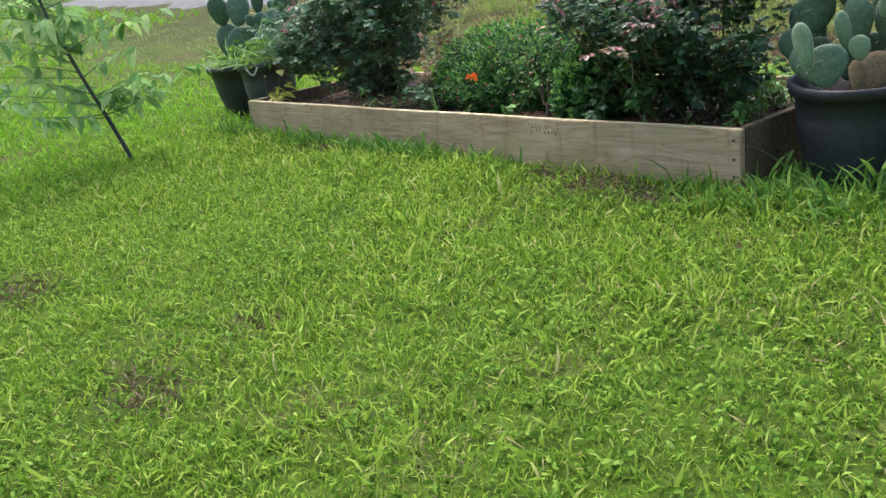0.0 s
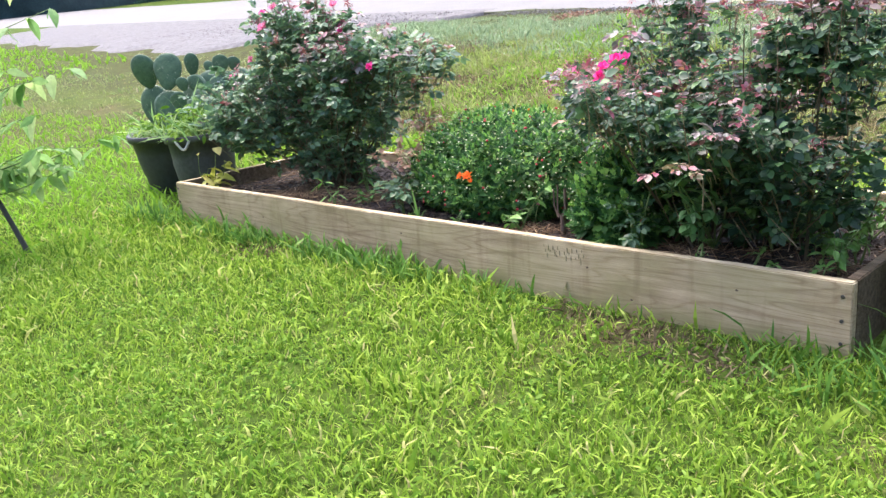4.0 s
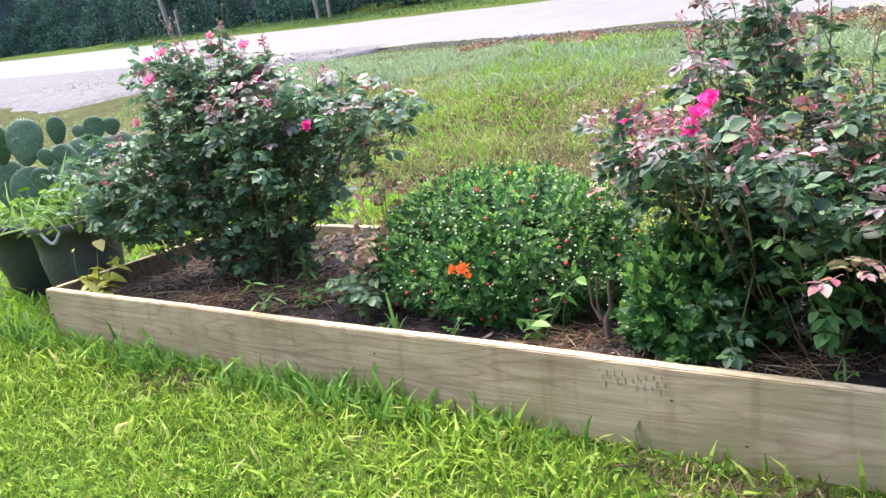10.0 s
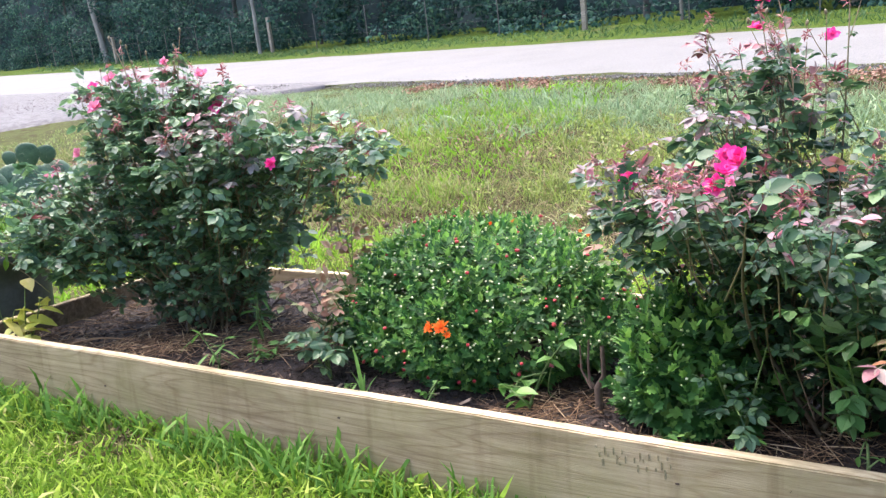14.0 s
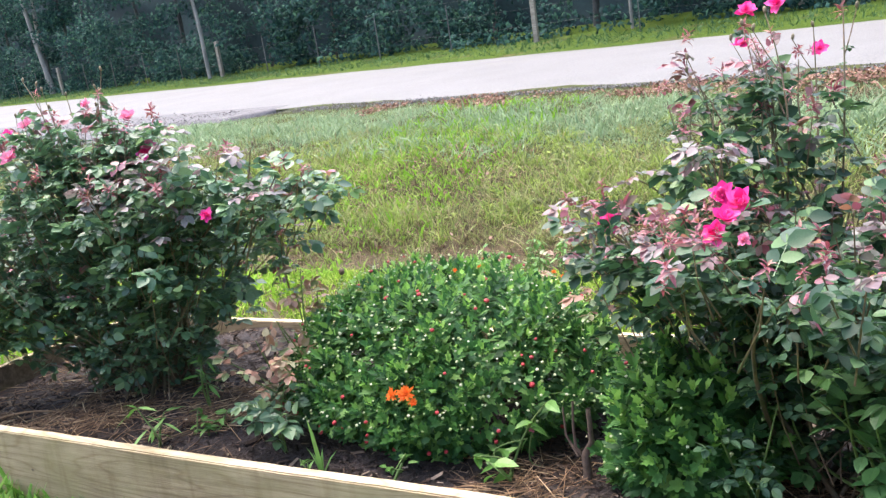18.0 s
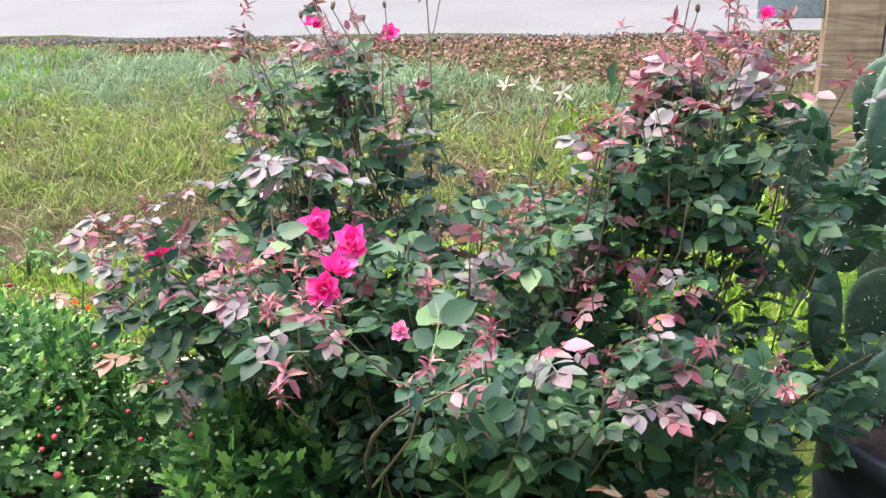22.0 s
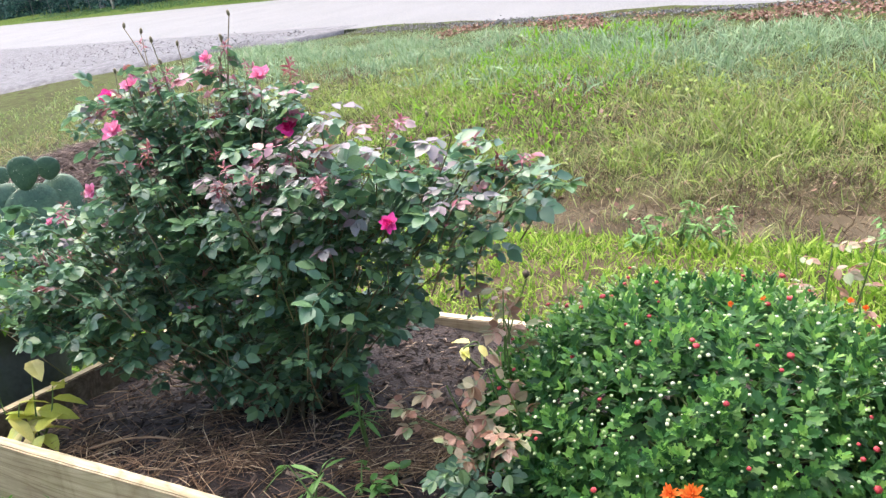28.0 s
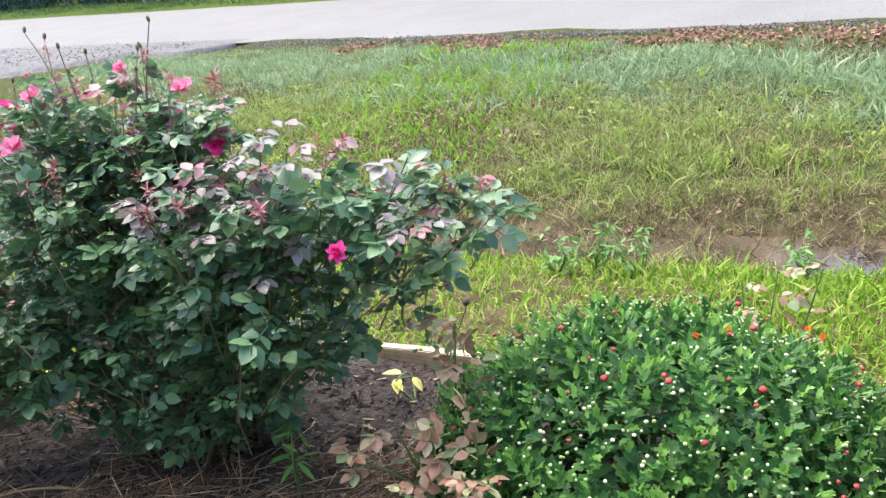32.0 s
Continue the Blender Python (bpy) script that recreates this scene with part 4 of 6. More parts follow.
def rose_leaf():
    """Five leaflets on a stalk, about one unit long."""
    l = leaflet(0.43, 0.31, 0.10, 0.05)
    out = [moved(l, pose(0, 0.58, 0, -9, 6, 4))]
    for y, s, up in ((0.56, 0.95, 8), (0.28, 0.74, -6)):
        for side in (-1, 1):
            out.append(moved(l, pose(0.01 * side, y, 0, up * side - 6, 14 * side + up, -58 * side) @ Matrix.Scale(s, 4)))
    out.append((np.array([(-0.012, 0, 0), (0.012, 0, 0), (0.006, 0.6, 0), (-0.006, 0.6, 0)]), np.array([(0, 1, 2), (0, 2, 3)])))
    return joined(out)


def mum_leaf():
    """A lobed leaf, cut five times."""
    pts, f = [(0, 0, 0), (0, 0.35, 0.0)], []
    for k, (a, r) in enumerate([(-150, 0.2), (-105, 0.36), (-84, 0.38), (-68, 0.30), (-50, 0.50), (-34, 0.48), (-20, 0.40), (-8, 0.62), (8, 0.62), (20, 0.40), (34, 0.48), (50, 0.50), (68, 0.30), (84, 0.38), (105, 0.36), (150, 0.2)]):
        pts.append((0.62 * r * math.sin(radians(a)), 0.35 + r * math.cos(radians(a)), 0.08 * abs(math.sin(radians(a))) - 0.12 * r * r))
    for k in range(2, len(pts) - 1):
        f.append((1, k + 1, k))
    f += [(0, 1, 2), (0, len(pts) - 1, 1)]
    return np.array(pts), np.array(f)


ROSE_LEAF, MUM_LEAF, LEAF = rose_leaf(), mum_leaf(), leaflet(1.0, 0.5, 0.14, 0.25)


def bud_template(squash=1.0):
    b = bmesh.new()
    bmesh.ops.create_icosphere(b, subdivisions=1, radius=0.5)
    out = np.array([v.co[:] for v in b.verts]) * [1, 1, squash], np.array([[v.index for v in f.verts] for f in b.faces])
    b.free()
    return out


BUD = bud_template(0.66)


PETALS = {}


def bloom(parent, at, size, mat, label, rows=((7, 0.5, 78), (6, 0.42, 55), (5, 0.30, 30)), wide=1.0):
    """A loose double bloom: cupped petals, each its own, round a small heart."""
    if mat.name not in PETALS:
        PETALS[mat.name] = (mesh_from("petal", *leaflet(1.0, 0.85, 0.2, -0.25), None, [mat], True), mesh_from("bloom", np.array(BUD[0]) * 0.18, BUD[1], None, [mat], True))
    pet, heart = PETALS[mat.name]
    b = part("bloom", heart, None, parent, label)
    b.matrix_local = turn(Matrix.Translation(at), 45 + rng.uniform(-25, 25), rng.uniform(-30, 30), 0) @ Matrix.Scale(size * 0.56, 4)
    for n, r, tilt in rows:
        for k in range(n):
            part("petal", pet, None, b).matrix_local = pose(0, 0, 0, 0, 0, 360 / n * (k + rng.uniform(-0.2, 0.2)) + 30 * r) @ pose(0, 0.05, 0.15 * (0.5 - r), 90 - tilt + rng.uniform(-24, 24), rng.uniform(-20, 20)) @ Matrix.Diagonal((r * wide * rng.uniform(0.8, 1.15), r * rng.uniform(0.85, 1.15), r, 1))
    return b


def shoot_tip():
    """A tuft of narrow young leaves round a stem tip, along z."""
    l = leaflet(1.0, 0.36, 0.22, 0.6, False)
    return joined([moved(l, pose(0, 0, 0.10 * k, 0, 0, 137 * k) @ pose(0, 0, 0, -8 + 9 * k, 12 * (-1) ** k) @ Matrix.Scale(0.7 + 0.1 * ((k * 3) % 5), 4)) for k in range(10)])


TIP = shoot_tip()


# ---- rose bushes ----
def in_lobe(n, c, r, shell=0.55):
    d = unit(rng.normal(size=(n, 3)))
    rad = rng.uniform(shell ** 3, 1, n) ** (1 / 3)
    return np.asarray(c) + d * rad[:, None] * np.asarray(r), d


def leaves_at(pos, out, size, droop=0.25):
    """Leaf matrices: pointing outward, faces turned up."""
    n = len(pos)
    ahead = unit(out * [0.6, 0.6, 0.25] + rng.normal(0, 0.75, (n, 3)) * [1, 1, 0.35] + [0, 0, -droop])
    up = unit(np.array([0, 0, 1.0]) + 0.15 * out + rng.normal(0, 0.36, (n, 3)))
    return frames(pos, ahead, up, size)


def split(name, template, m4, mats, which, parent, label, most):
    """The pieces nearest the front of the bed as parts of their own, the rest joined."""
    order = np.argsort(m4[:, 1, 3] - 0.6 * m4[:, 2, 3])
    front, rest = order[:most], order[most:]
    alike = [mesh_from(name, *template, None, [m], True) for m in mats]
    for k in front:
        part(name, alike[int(which[k])], None, parent).matrix_local = Matrix(m4[k].tolist())
    if len(rest):
        part("foliage" if name == "leaf" else name + "_rest", scattered("foliage", template, m4[rest], mats, which[rest], True), None, parent, label)["kind"] = "stuff"


ROSE_BUD = mesh_from("flower_bud", BUD[0] * [0.009, 0.009, 0.028] + [0, 0, 0.007], BUD[1], None, [M_REDSTEM], True)


def rose_bush(label, base, lobes, shoots, blooms, leaf=0.1, foot=0.20, skirt=0.0, front=0.46, drop=0.16, tip=0.03, green=M_ROSE, rosettes=()):
    """lobes: centre, radii, how many leaves, share of young red ones, share of pale ones among them.
    shoots: top points of bare upper canes. rosettes: place of a spray of pale young leaves, silvery with painted sheen
    (2) or peach (3). blooms: place, size, faded or not."""
    bush = thing("rose_bush", label, "rose bush", BED)
    mats4, which, canes, stems, tip_at, twigs = [], [], [], [], [], []
    base = np.asarray(base, float)

    def inside(q):
        x, y, z = q[:, 0], q[:, 1], q[:, 2]
        open_front = front - drop * np.clip((x - 0.98) * 5, 0, 1) - 1.15 * (z - 0.2)
        reach = foot + skirt * np.clip((base[0] - x) * 4, 0, 1) + 1.22 * (z - 0.2)
        return (z > 0.2) & (y > open_front) & (np.hypot(x - base[0], y - base[1]) < reach)

    for c, r, n, red, pale in lobes:
        tips, td = in_lobe(max(5, int(n / 5.0)), c, r, 0.35)
        way = unit(tips - base + [0, 0, 0.15] + rng.normal(0, 0.16, tips.shape))
        back = rng.uniform(0, 1, (len(tips), 8, 1)) ** 1.2 * 0.19
        pos = (tips[:, None] - way[:, None] * back + rng.normal(0, 0.010, (len(tips), 8, 3))).reshape(-1, 3)
        d = unit((td[:, None] * 0.5 + way[:, None] * 0.3 + rng.normal(0, 0.65, (len(tips), 8, 3))).reshape(-1, 3))
        ok = inside(tips)
        for a, w in zip(tips[ok], way[ok]):
            twigs.append(tube_arrays(np.array([a - w * 0.22, a - w * 0.1 + rng.normal(0, 0.008, 3), a]), (0.0022, 0.0018, 0.0012), 3))
        keep = inside(pos) & (rng.uniform(0, 1, len(pos)) < 0.75 + 0.9 * np.clip((pos[:, 2] - 0.3) / 0.3, 0, 1))
        pos, d = pos[keep], d[keep]
        young = (pos[:, 2] > c[2] - 0.2 * r[2]) & (rng.uniform(0, 1, len(pos)) < red)
        mats4.append(leaves_at(pos, d, leaf * np.clip(rng.gamma(9, 0.105, len(pos)), 0.45, 1.35) * np.where(young, 0.8, 1.0), -0.06))
        which.append(np.where(young, np.where(rng.uniform(0, 1, len(pos)) < pale, 2, 1), 0))
        up_here = tips[(tips[:, 2] > c[2]) & (rng.uniform(0, 1, len(tips)) < red * 1.2)]
        tip_at.append(np.repeat(up_here, 2, 0) + rng.normal(0, 0.012, (2 * len(up_here), 3)) + [0, 0, 0.012])
        for k in range(max(1, n // 90)):
            q, _ = in_lobe(1, c, np.multiply(r, 0.6), 0.2)
            if not inside(q + (base - q) * 0.12)[0] or q[0, 1] < base[1] - 0.22 and q[0, 2] < 0.7:
                continue
            canes.append(tube_arrays(curve_path(base + [rng.normal(0, 0.07), rng.normal(0, 0.07), 0], q[0], 0.05, 0.05), np.linspace(0.0065, 0.0018, 7), 5))
    for top in shoots:
        top = np.asarray(top, float)
        low = base + (top - base) * [0.75, 0.75, 0.0] + [0, 0, max(0.35, (top - base)[2] * 0.55)]
        path = curve_path(low, top, 0, 0.03)
        stems.append(tube_arrays(path, np.linspace(0.0030, 0.0012, 7), 5))
        q = path[rng.integers(0, 5, 18)] + rng.normal(0, 0.015, (18, 3))
        d = unit(rng.normal(size=(18, 3)) + [0, 0, 0.1])
        mats4.append(leaves_at(q, d, leaf * rng.uniform(0.35, 0.6, 18), -0.05))
        which.append(np.where(rng.uniform(0, 1, 18) < 0.5, 1, 0))
        tip_at.append(path[[3, 5]] + rng.normal(0, 0.008, (2, 3)))
        for k in range(2):
            side = path[5] + [rng.normal(0, 0.025), rng.normal(0, 0.02), 0.03] if k else path[-1]
            if k:
                stems.append(tube_arrays(np.array([path[4], (path[4] + side) / 2 + [0, 0, -0.004], side]), (0.0014, 0.0012, 0.001), 4))
            bud = part("flower_bud", ROSE_BUD, None, bush, "closed reddish-green flower bud")
            bud.matrix_local = turn(Matrix.Translation(side), rng.uniform(-15, 15), rng.uniform(-15, 15), 0)
    for at, kind in rosettes:
        at = np.asarray(at, float)
        stems.append(tube_arrays(curve_path(at + [(base - at)[0] * 0.25, 0.12, -0.16], at, 0.0, 0.02), np.linspace(0.0028, 0.0014, 7), 5))
        a = rng.uniform(0, 6.3) + np.arange(5) * 1.257 + rng.normal(0, 0.35, 5)
        d = np.stack([np.cos(a), np.sin(a), np.full(5, -0.15)], 1)
        mats4.append(frames(at + d * 0.012 + rng.normal(0, 0.012, (5, 3)), unit(d), unit(d * 0.6 + rng.normal(0, 0.3, (5, 3)) + [0, -0.2, 1.0]), leaf * rng.uniform(0.6, 1.2, 5)))
        which.append(np.where(rng.uniform(0, 1, 5) < 0.8, kind, 1))
    m4 = np.concatenate(mats4)
    tips = np.concatenate(tip_at)
    d = unit(rng.normal(0, 0.45, tips.shape) + [0, 0, 1.0])
    part("young_growth", scattered("young_growth", TIP, frames(tips, np.cross(d, rng.normal(size=d.shape)), d, tip * rng.uniform(0.6, 1.4, len(tips))), [M_TIP]), None, bush, "crimson young leaf tufts")["kind"] = "stuff"
    split("leaf", ROSE_LEAF, m4, [green, M_ROSE_RED, M_ROSE_SHEEN, M_ROSE_PALE], np.concatenate(which), bush, "dark green rose leaves with reddish young tips", 300)
    part("twig_growth", mesh_from("twig_growth", *joined(twigs), None, [M_REDSTEM], True), None, bush, "thin leafy twigs")["kind"] = "stuff"
    for v, f in canes:
        part("cane", mesh_from("cane", v, f, None, [M_CANE], True), None, bush)
    for v, f in stems:
        part("flowering_stem", mesh_from("flowering_stem", v, f, None, [M_REDSTEM], True), None, bush, "thin reddish-green flowering stem")
    for at, size, faded in blooms:
        if faded == 2:
            bloom(bush, at, size, M_CREAM, "spent cream star-shaped flower", ((5, 0.5, 80),), 0.4)
            continue
        bloom(bush, at, size, M_BLOOM_PALE if faded else M_BLOOM, "faded pink bloom" if faded else "bright pink rose bloom")
    return bush


rose_bush("bushy pink shrub rose with dark green leaves and reddish tips", (-0.98, 0.55, 0.17),
          [((-1.06, 0.55, 0.60), (0.46, 0.38, 0.34), 700, 0.05, 0.3), ((-1.10, 0.44, 0.92), (0.32, 0.24, 0.20), 420, 0.14, 0.2), ((-1.26, 0.38, 1.05), (0.17, 0.16, 0.11), 140, 0.3, 0.2), ((-0.96, 0.45, 1.07), (0.20, 0.16, 0.10), 150, 0.3, 0.2),
           ((-0.78, 0.40, 0.88), (0.22, 0.2, 0.12), 150, 0.35, 0.5), ((-0.52, 0.43, 0.80), (0.34, 0.34, 0.15), 170, 0.3, 0.6), ((-0.68, 0.27, 0.87), (0.24, 0.14, 0.09), 80, 0.85, 0.85), ((-0.56, 0.34, 0.93), (0.21, 0.18, 0.06), 60, 0.35, 0.5), ((-0.29, 0.42, 0.88), (0.20, 0.2, 0.075), 115, 0.22, 0.3), ((-0.62, 0.36, 0.67), (0.25, 0.26, 0.12), 100, 0.03, 0.3), ((-0.80, 0.46, 0.50), (0.18, 0.24, 0.16), 100, 0.0, 0.3),
           ((-1.42, 0.36, 0.46), (0.30, 0.26, 0.18), 220, 0.0, 0.3), ((-1.70, 0.34, 0.55), (0.26, 0.26, 0.2), 220, 0.04, 0.4), ((-1.90, 0.32, 0.56), (0.20, 0.22, 0.16), 110, 0.06, 0.4),
           ((-1.48, 0.34, 0.66), (0.34, 0.30, 0.18), 280, 0.12, 0.4), ((-1.05, 0.52, 0.36), (0.30, 0.24, 0.18), 220, 0.0, 0.3)],
          [(-1.25, 0.4, 1.26), (-1.1, 0.35, 1.22), (-1.02, 0.5, 1.2), (-0.90, 0.42, 1.26), (-1.32, 0.4, 1.15), (-1.18, 0.5, 1.2), (-0.5, 0.6, 0.98), (-0.25, 0.55, 0.90), (-0.12, 0.45, 0.88)],
          [((-0.373, 0.229, 0.83), 0.07, 0), ((-0.757, 0.406, 0.996), 0.10, 0), ((-0.73, 0.40, 1.02), 0.08, 1), ((-1.148, 0.225, 1.028), 0.10, 1), ((-1.306, 0.35, 1.095), 0.085, 0), ((-1.29, 0.35, 1.05), 0.045, 1), ((-1.47, 0.25, 0.79), 0.06, 1), ((-1.339, 0.264, 0.868), 0.07, 1), ((-1.21, 0.35, 1.12), 0.085, 1), ((-1.03, 0.45, 1.165), 0.07, 1),
           ((-0.905, 0.50, 1.11), 0.10, 1), ((-0.91, 0.45, 1.03), 0.06, 1), ((-1.52, 0.25, 0.78), 0.06, 1)], leaf=0.080, foot=0.10, skirt=0.42, tip=0.017,
          rosettes=[((-0.744, 0.284, 0.949), 2), ((-0.793, 0.289, 0.888), 2), ((-0.55, 0.24, 0.78), 2), ((-0.215, 0.24, 0.888), 2), ((-0.551, 0.277, 1.03), 2), ((-0.25, 0.30, 0.99), 2), ((-0.53, 0.24, 0.915), 2), ((-0.50, 0.29, 1.0), 2), ((-0.62, 0.26, 0.99), 2)])
rose_bush("tall pink shrub rose with reddish young leaves leaning over the board", (1.15, 0.42, 0.17),
          [((1.18, 0.42, 0.68), (0.36, 0.32, 0.17), 280, 0.2, 0.1), ((1.10, 0.08, 0.77), (0.32, 0.24, 0.07), 150, 0.6, 0.25), ((0.82, 0.38, 0.74), (0.24, 0.24, 0.11), 190, 0.5, 0.5), ((0.76, 0.50, 0.50), (0.14, 0.16, 0.12), 70, 0.1, 0.5), ((0.98, 0.54, 0.93), (0.22, 0.2, 0.16), 105, 0.85, 0.45), ((1.0, 0.58, 1.06), (0.19, 0.15, 0.09), 70, 0.95, 0.3),
           ((1.36, 0.50, 0.40), (0.26, 0.22, 0.2), 210, 0.0, 0.3), ((1.06, 0.52, 0.44), (0.34, 0.18, 0.24), 300, 0.0, 0.3), ((1.12, -0.18, 0.78), (0.2, 0.14, 0.07), 55, 0.75, 0.2), ((1.26, 0.30, 0.43), (0.28, 0.18, 0.16), 170, 0.0, 0.3)],
          [(0.98, 0.57, 1.16), (1.10, 0.8, 1.14), (0.86, 0.55, 1.10), (1.04, 0.5, 1.18), (1.18, 0.62, 1.20)],
          [((1.066, 0.007, 0.86), 0.10, 0), ((1.03, -0.03, 0.815), 0.09, 0), ((1.05, -0.045, 0.842), 0.085, 0), ((0.735, 0.29, 0.775), 0.09, 0), ((1.005, 0.15, 0.85), 0.09, 0), ((0.976, 0.568, 1.119), 0.08, 0),
           ((1.106, 0.859, 1.087), 0.075, 0), ((0.98, 0.62, 1.19), 0.09, 0), ((1.05, 0.62, 1.20), 0.09, 0), ((1.13, -0.314, 0.866), 0.035, 1)], leaf=0.079, front=0.59, drop=0.25, tip=0.0155, green=M_ROSE_DEEP,
          rosettes=[((0.728, 0.244, 0.618), 3), ((0.74, 0.45, 0.85), 2), ((0.64, 0.47, 0.79), 2), ((1.0, 0.20, 0.93), 2), ((0.96, 0.25, 0.91), 2), ((0.66, 0.40, 0.70), 2)])
rose_bush("sprawling shrub rose with clusters of reddish young leaves", (1.50, 0.48, 0.17),
          [((1.46, 0.26, 0.70), (0.32, 0.30, 0.16), 180, 0.5, 0.25), ((1.64, 0.30, 1.00), (0.18, 0.22, 0.13), 200, 0.97, 0.35), ((1.45, 0.2, 0.92), (0.14, 0.16, 0.08), 75, 0.95, 0.3), ((1.40, 0.0, 0.68), (0.24, 0.18, 0.09), 100, 0.45, 0.2), ((1.45, 0.5, 0.36), (0.22, 0.2, 0.14), 90, 0.0, 0.3), ((1.50, 0.24, 0.46), (0.24, 0.16, 0.13), 95, 0.1, 0.3), ((1.64, 0.12, 0.50), (0.24, 0.18, 0.12), 80, 0.15, 0.4), ((1.80, 0.28, 0.74), (0.17, 0.22, 0.26), 100, 0.1, 0.2)],
          [(1.37, 0.25, 1.02), (1.6, 0.35, 1.18), (1.70, 0.4, 1.2), (1.50, 0.2, 1.02)],
          [((1.72, 0.35, 1.12), 0.05, 0), ((1.62, 0.3, 1.16), 0.04, 0), ((1.30, 0.35, 1.02), 0.06, 2), ((1.34, 0.3, 1.025), 0.06, 2), ((1.375, 0.24, 1.02), 0.06, 2)], leaf=0.079, front=0.59, drop=0.25, tip=0.0155, green=M_ROSE_DEEP,
          rosettes=[((1.40, -0.22, 0.585), 3), ((1.42, -0.17, 0.57), 3), ((1.444, -0.087, 0.661), 2), ((1.46, -0.06, 0.64), 1)])


# ---- chrysanthemums ----
def chrysanthemum(label, c, r, height, leaves, white, red, orange, leaf=0.038):
    """A dome of lobed leaves with round buds over it."""
    mum = thing("chrysanthemum", label, "chrysanthemum", BED)
    cx, cy = c

    def dome(n, low, lift, shell=0.84):
        a, u = rng.uniform(0, 2 * np.pi, n), rng.uniform(low, 1, n)
        rad = np.sqrt(1 - np.clip(u, 0, 1) ** 2.5 * 0.98)
        d = np.stack([np.cos(a) * rad, np.sin(a) * rad, u], 1)
        k = rng.uniform(shell, 1.0, n)[:, None] * (1 + 0.022 * np.sin(5 * a + 9 * u) + 0.018 * np.sin(13 * a - 17 * u))[:, None]
        foot = np.clip(0.70 + 1.1 * u, 0, 1)[:, None] * [1, 1, 0] + [0, 0, 1]
        p = np.array([cx, cy, 0.17]) + d * k * foot * [r[0], r[1], height - 0.17] + unit(d) * lift
        return p, unit(d)

    tips, way = dome(leaves // 12, 0.0, 0.0, 0.93)
    way = unit(way + [0, 0, 0.45] + rng.normal(0, 0.2, way.shape))
    step = np.tile(np.arange(12) / 11.0, len(tips))[:, None]
    axis = np.repeat(way, 12, 0)
    p = np.repeat(tips, 12, 0) - axis * step ** 1.3 * 0.11
    radial = unit(np.cross(rng.normal(size=axis.shape), axis))
    ahead = unit(radial * (0.35 + 0.8 * step) + axis * (0.9 - 0.75 * step))
    up = unit(axis - 0.3 * radial + rng.normal(0, 0.2, axis.shape))
    grow = (0.55 + 0.6 * step)[:, 0]
    split("leaf", MUM_LEAF, frames(p, ahead, up, leaf * 1.1 * grow * rng.uniform(0.8, 1.25, len(p))), [M_MUM, M_MUM_YOUNG], ((step[:, 0] < 0.25) & (axis[:, 2] > 0.72) & (rng.uniform(0, 1, len(p)) < 0.55)).astype(int), mum, "dense lobed green leaves", 300)
    stems = []
    for q in p[:: max(1, leaves // 60)]:
        stems.append(tube_arrays(curve_path((cx + rng.normal(0, 0.04), cy + rng.normal(0, 0.04), 0.16), q, 0.02, 0.02, 5), np.linspace(0.005, 0.0015, 5), 4))
    for v, f in stems:
        part("stem", mesh_from("stem", v, f, None, [M_GREENSTEM], True), None, mum)
    for name, n, mat, s, low in (("pale_buds", white, M_WHITEBUD, 0.0070, 0.25), ("red_bud", red, M_REDBUD, 0.0128, 0.1)):
        if not n:
            continue
        p, d = dome(n, low, 0.016, 0.93)
        d = unit(d + [0, 0, 0.8])
        m4 = frames(p, np.cross(d, rng.normal(size=d.shape)), d, s * rng.uniform(0.6, 1.35, n))
        if mat is M_WHITEBUD:
            split("pale_bud", BUD, m4, [mat], np.zeros(len(m4), int), mum, "round pale green-white buds", 300)
        else:
            me = mesh_from(name, *BUD, None, [mat], True)
            for m in m4:
                part(name, me, None, mum, "round red flower bud").matrix_local = Matrix(m.tolist())
        spikes = (np.array([(-0.05, 0, -2.6), (0.05, 0, -2.6), (0, 0.05, 0)]), np.array([(0, 1, 2)]))
        part("stalk_growth", scattered("stalk_growth", spikes, frames(p, np.cross(d, rng.normal(size=d.shape)), d, s), [M_GREENSTEM]), None, mum)["kind"] = "stuff"
    for at, size in orange:
        bloom(mum, at, size * 1.1, M_ORANGE, "orange open flower", ((14, 0.5, 84), (11, 0.4, 62), (8, 0.28, 35)), 0.5)
    return mum


chrysanthemum("dense green chrysanthemum mound dotted with red and pale buds", (0.13, 0.56), (0.52, 0.44), 0.62, 12600, 1000, 120, [((0.20, 0.16, 0.385), 0.06), ((0.235, 0.165, 0.388), 0.07), ((0.255, 0.16, 0.37), 0.04), ((0.217, 0.508, 0.61), 0.02), ((0.27, 0.55, 0.61), 0.022), ((0.40, 0.75, 0.545), 0.024), ((0.43, 0.74, 0.535), 0.022)])
chrysanthemum("smaller leafy green chrysanthemum with a few buds", (0.87, 0.34), (0.22, 0.21), 0.49, 2700, 150, 12, [], 0.058)


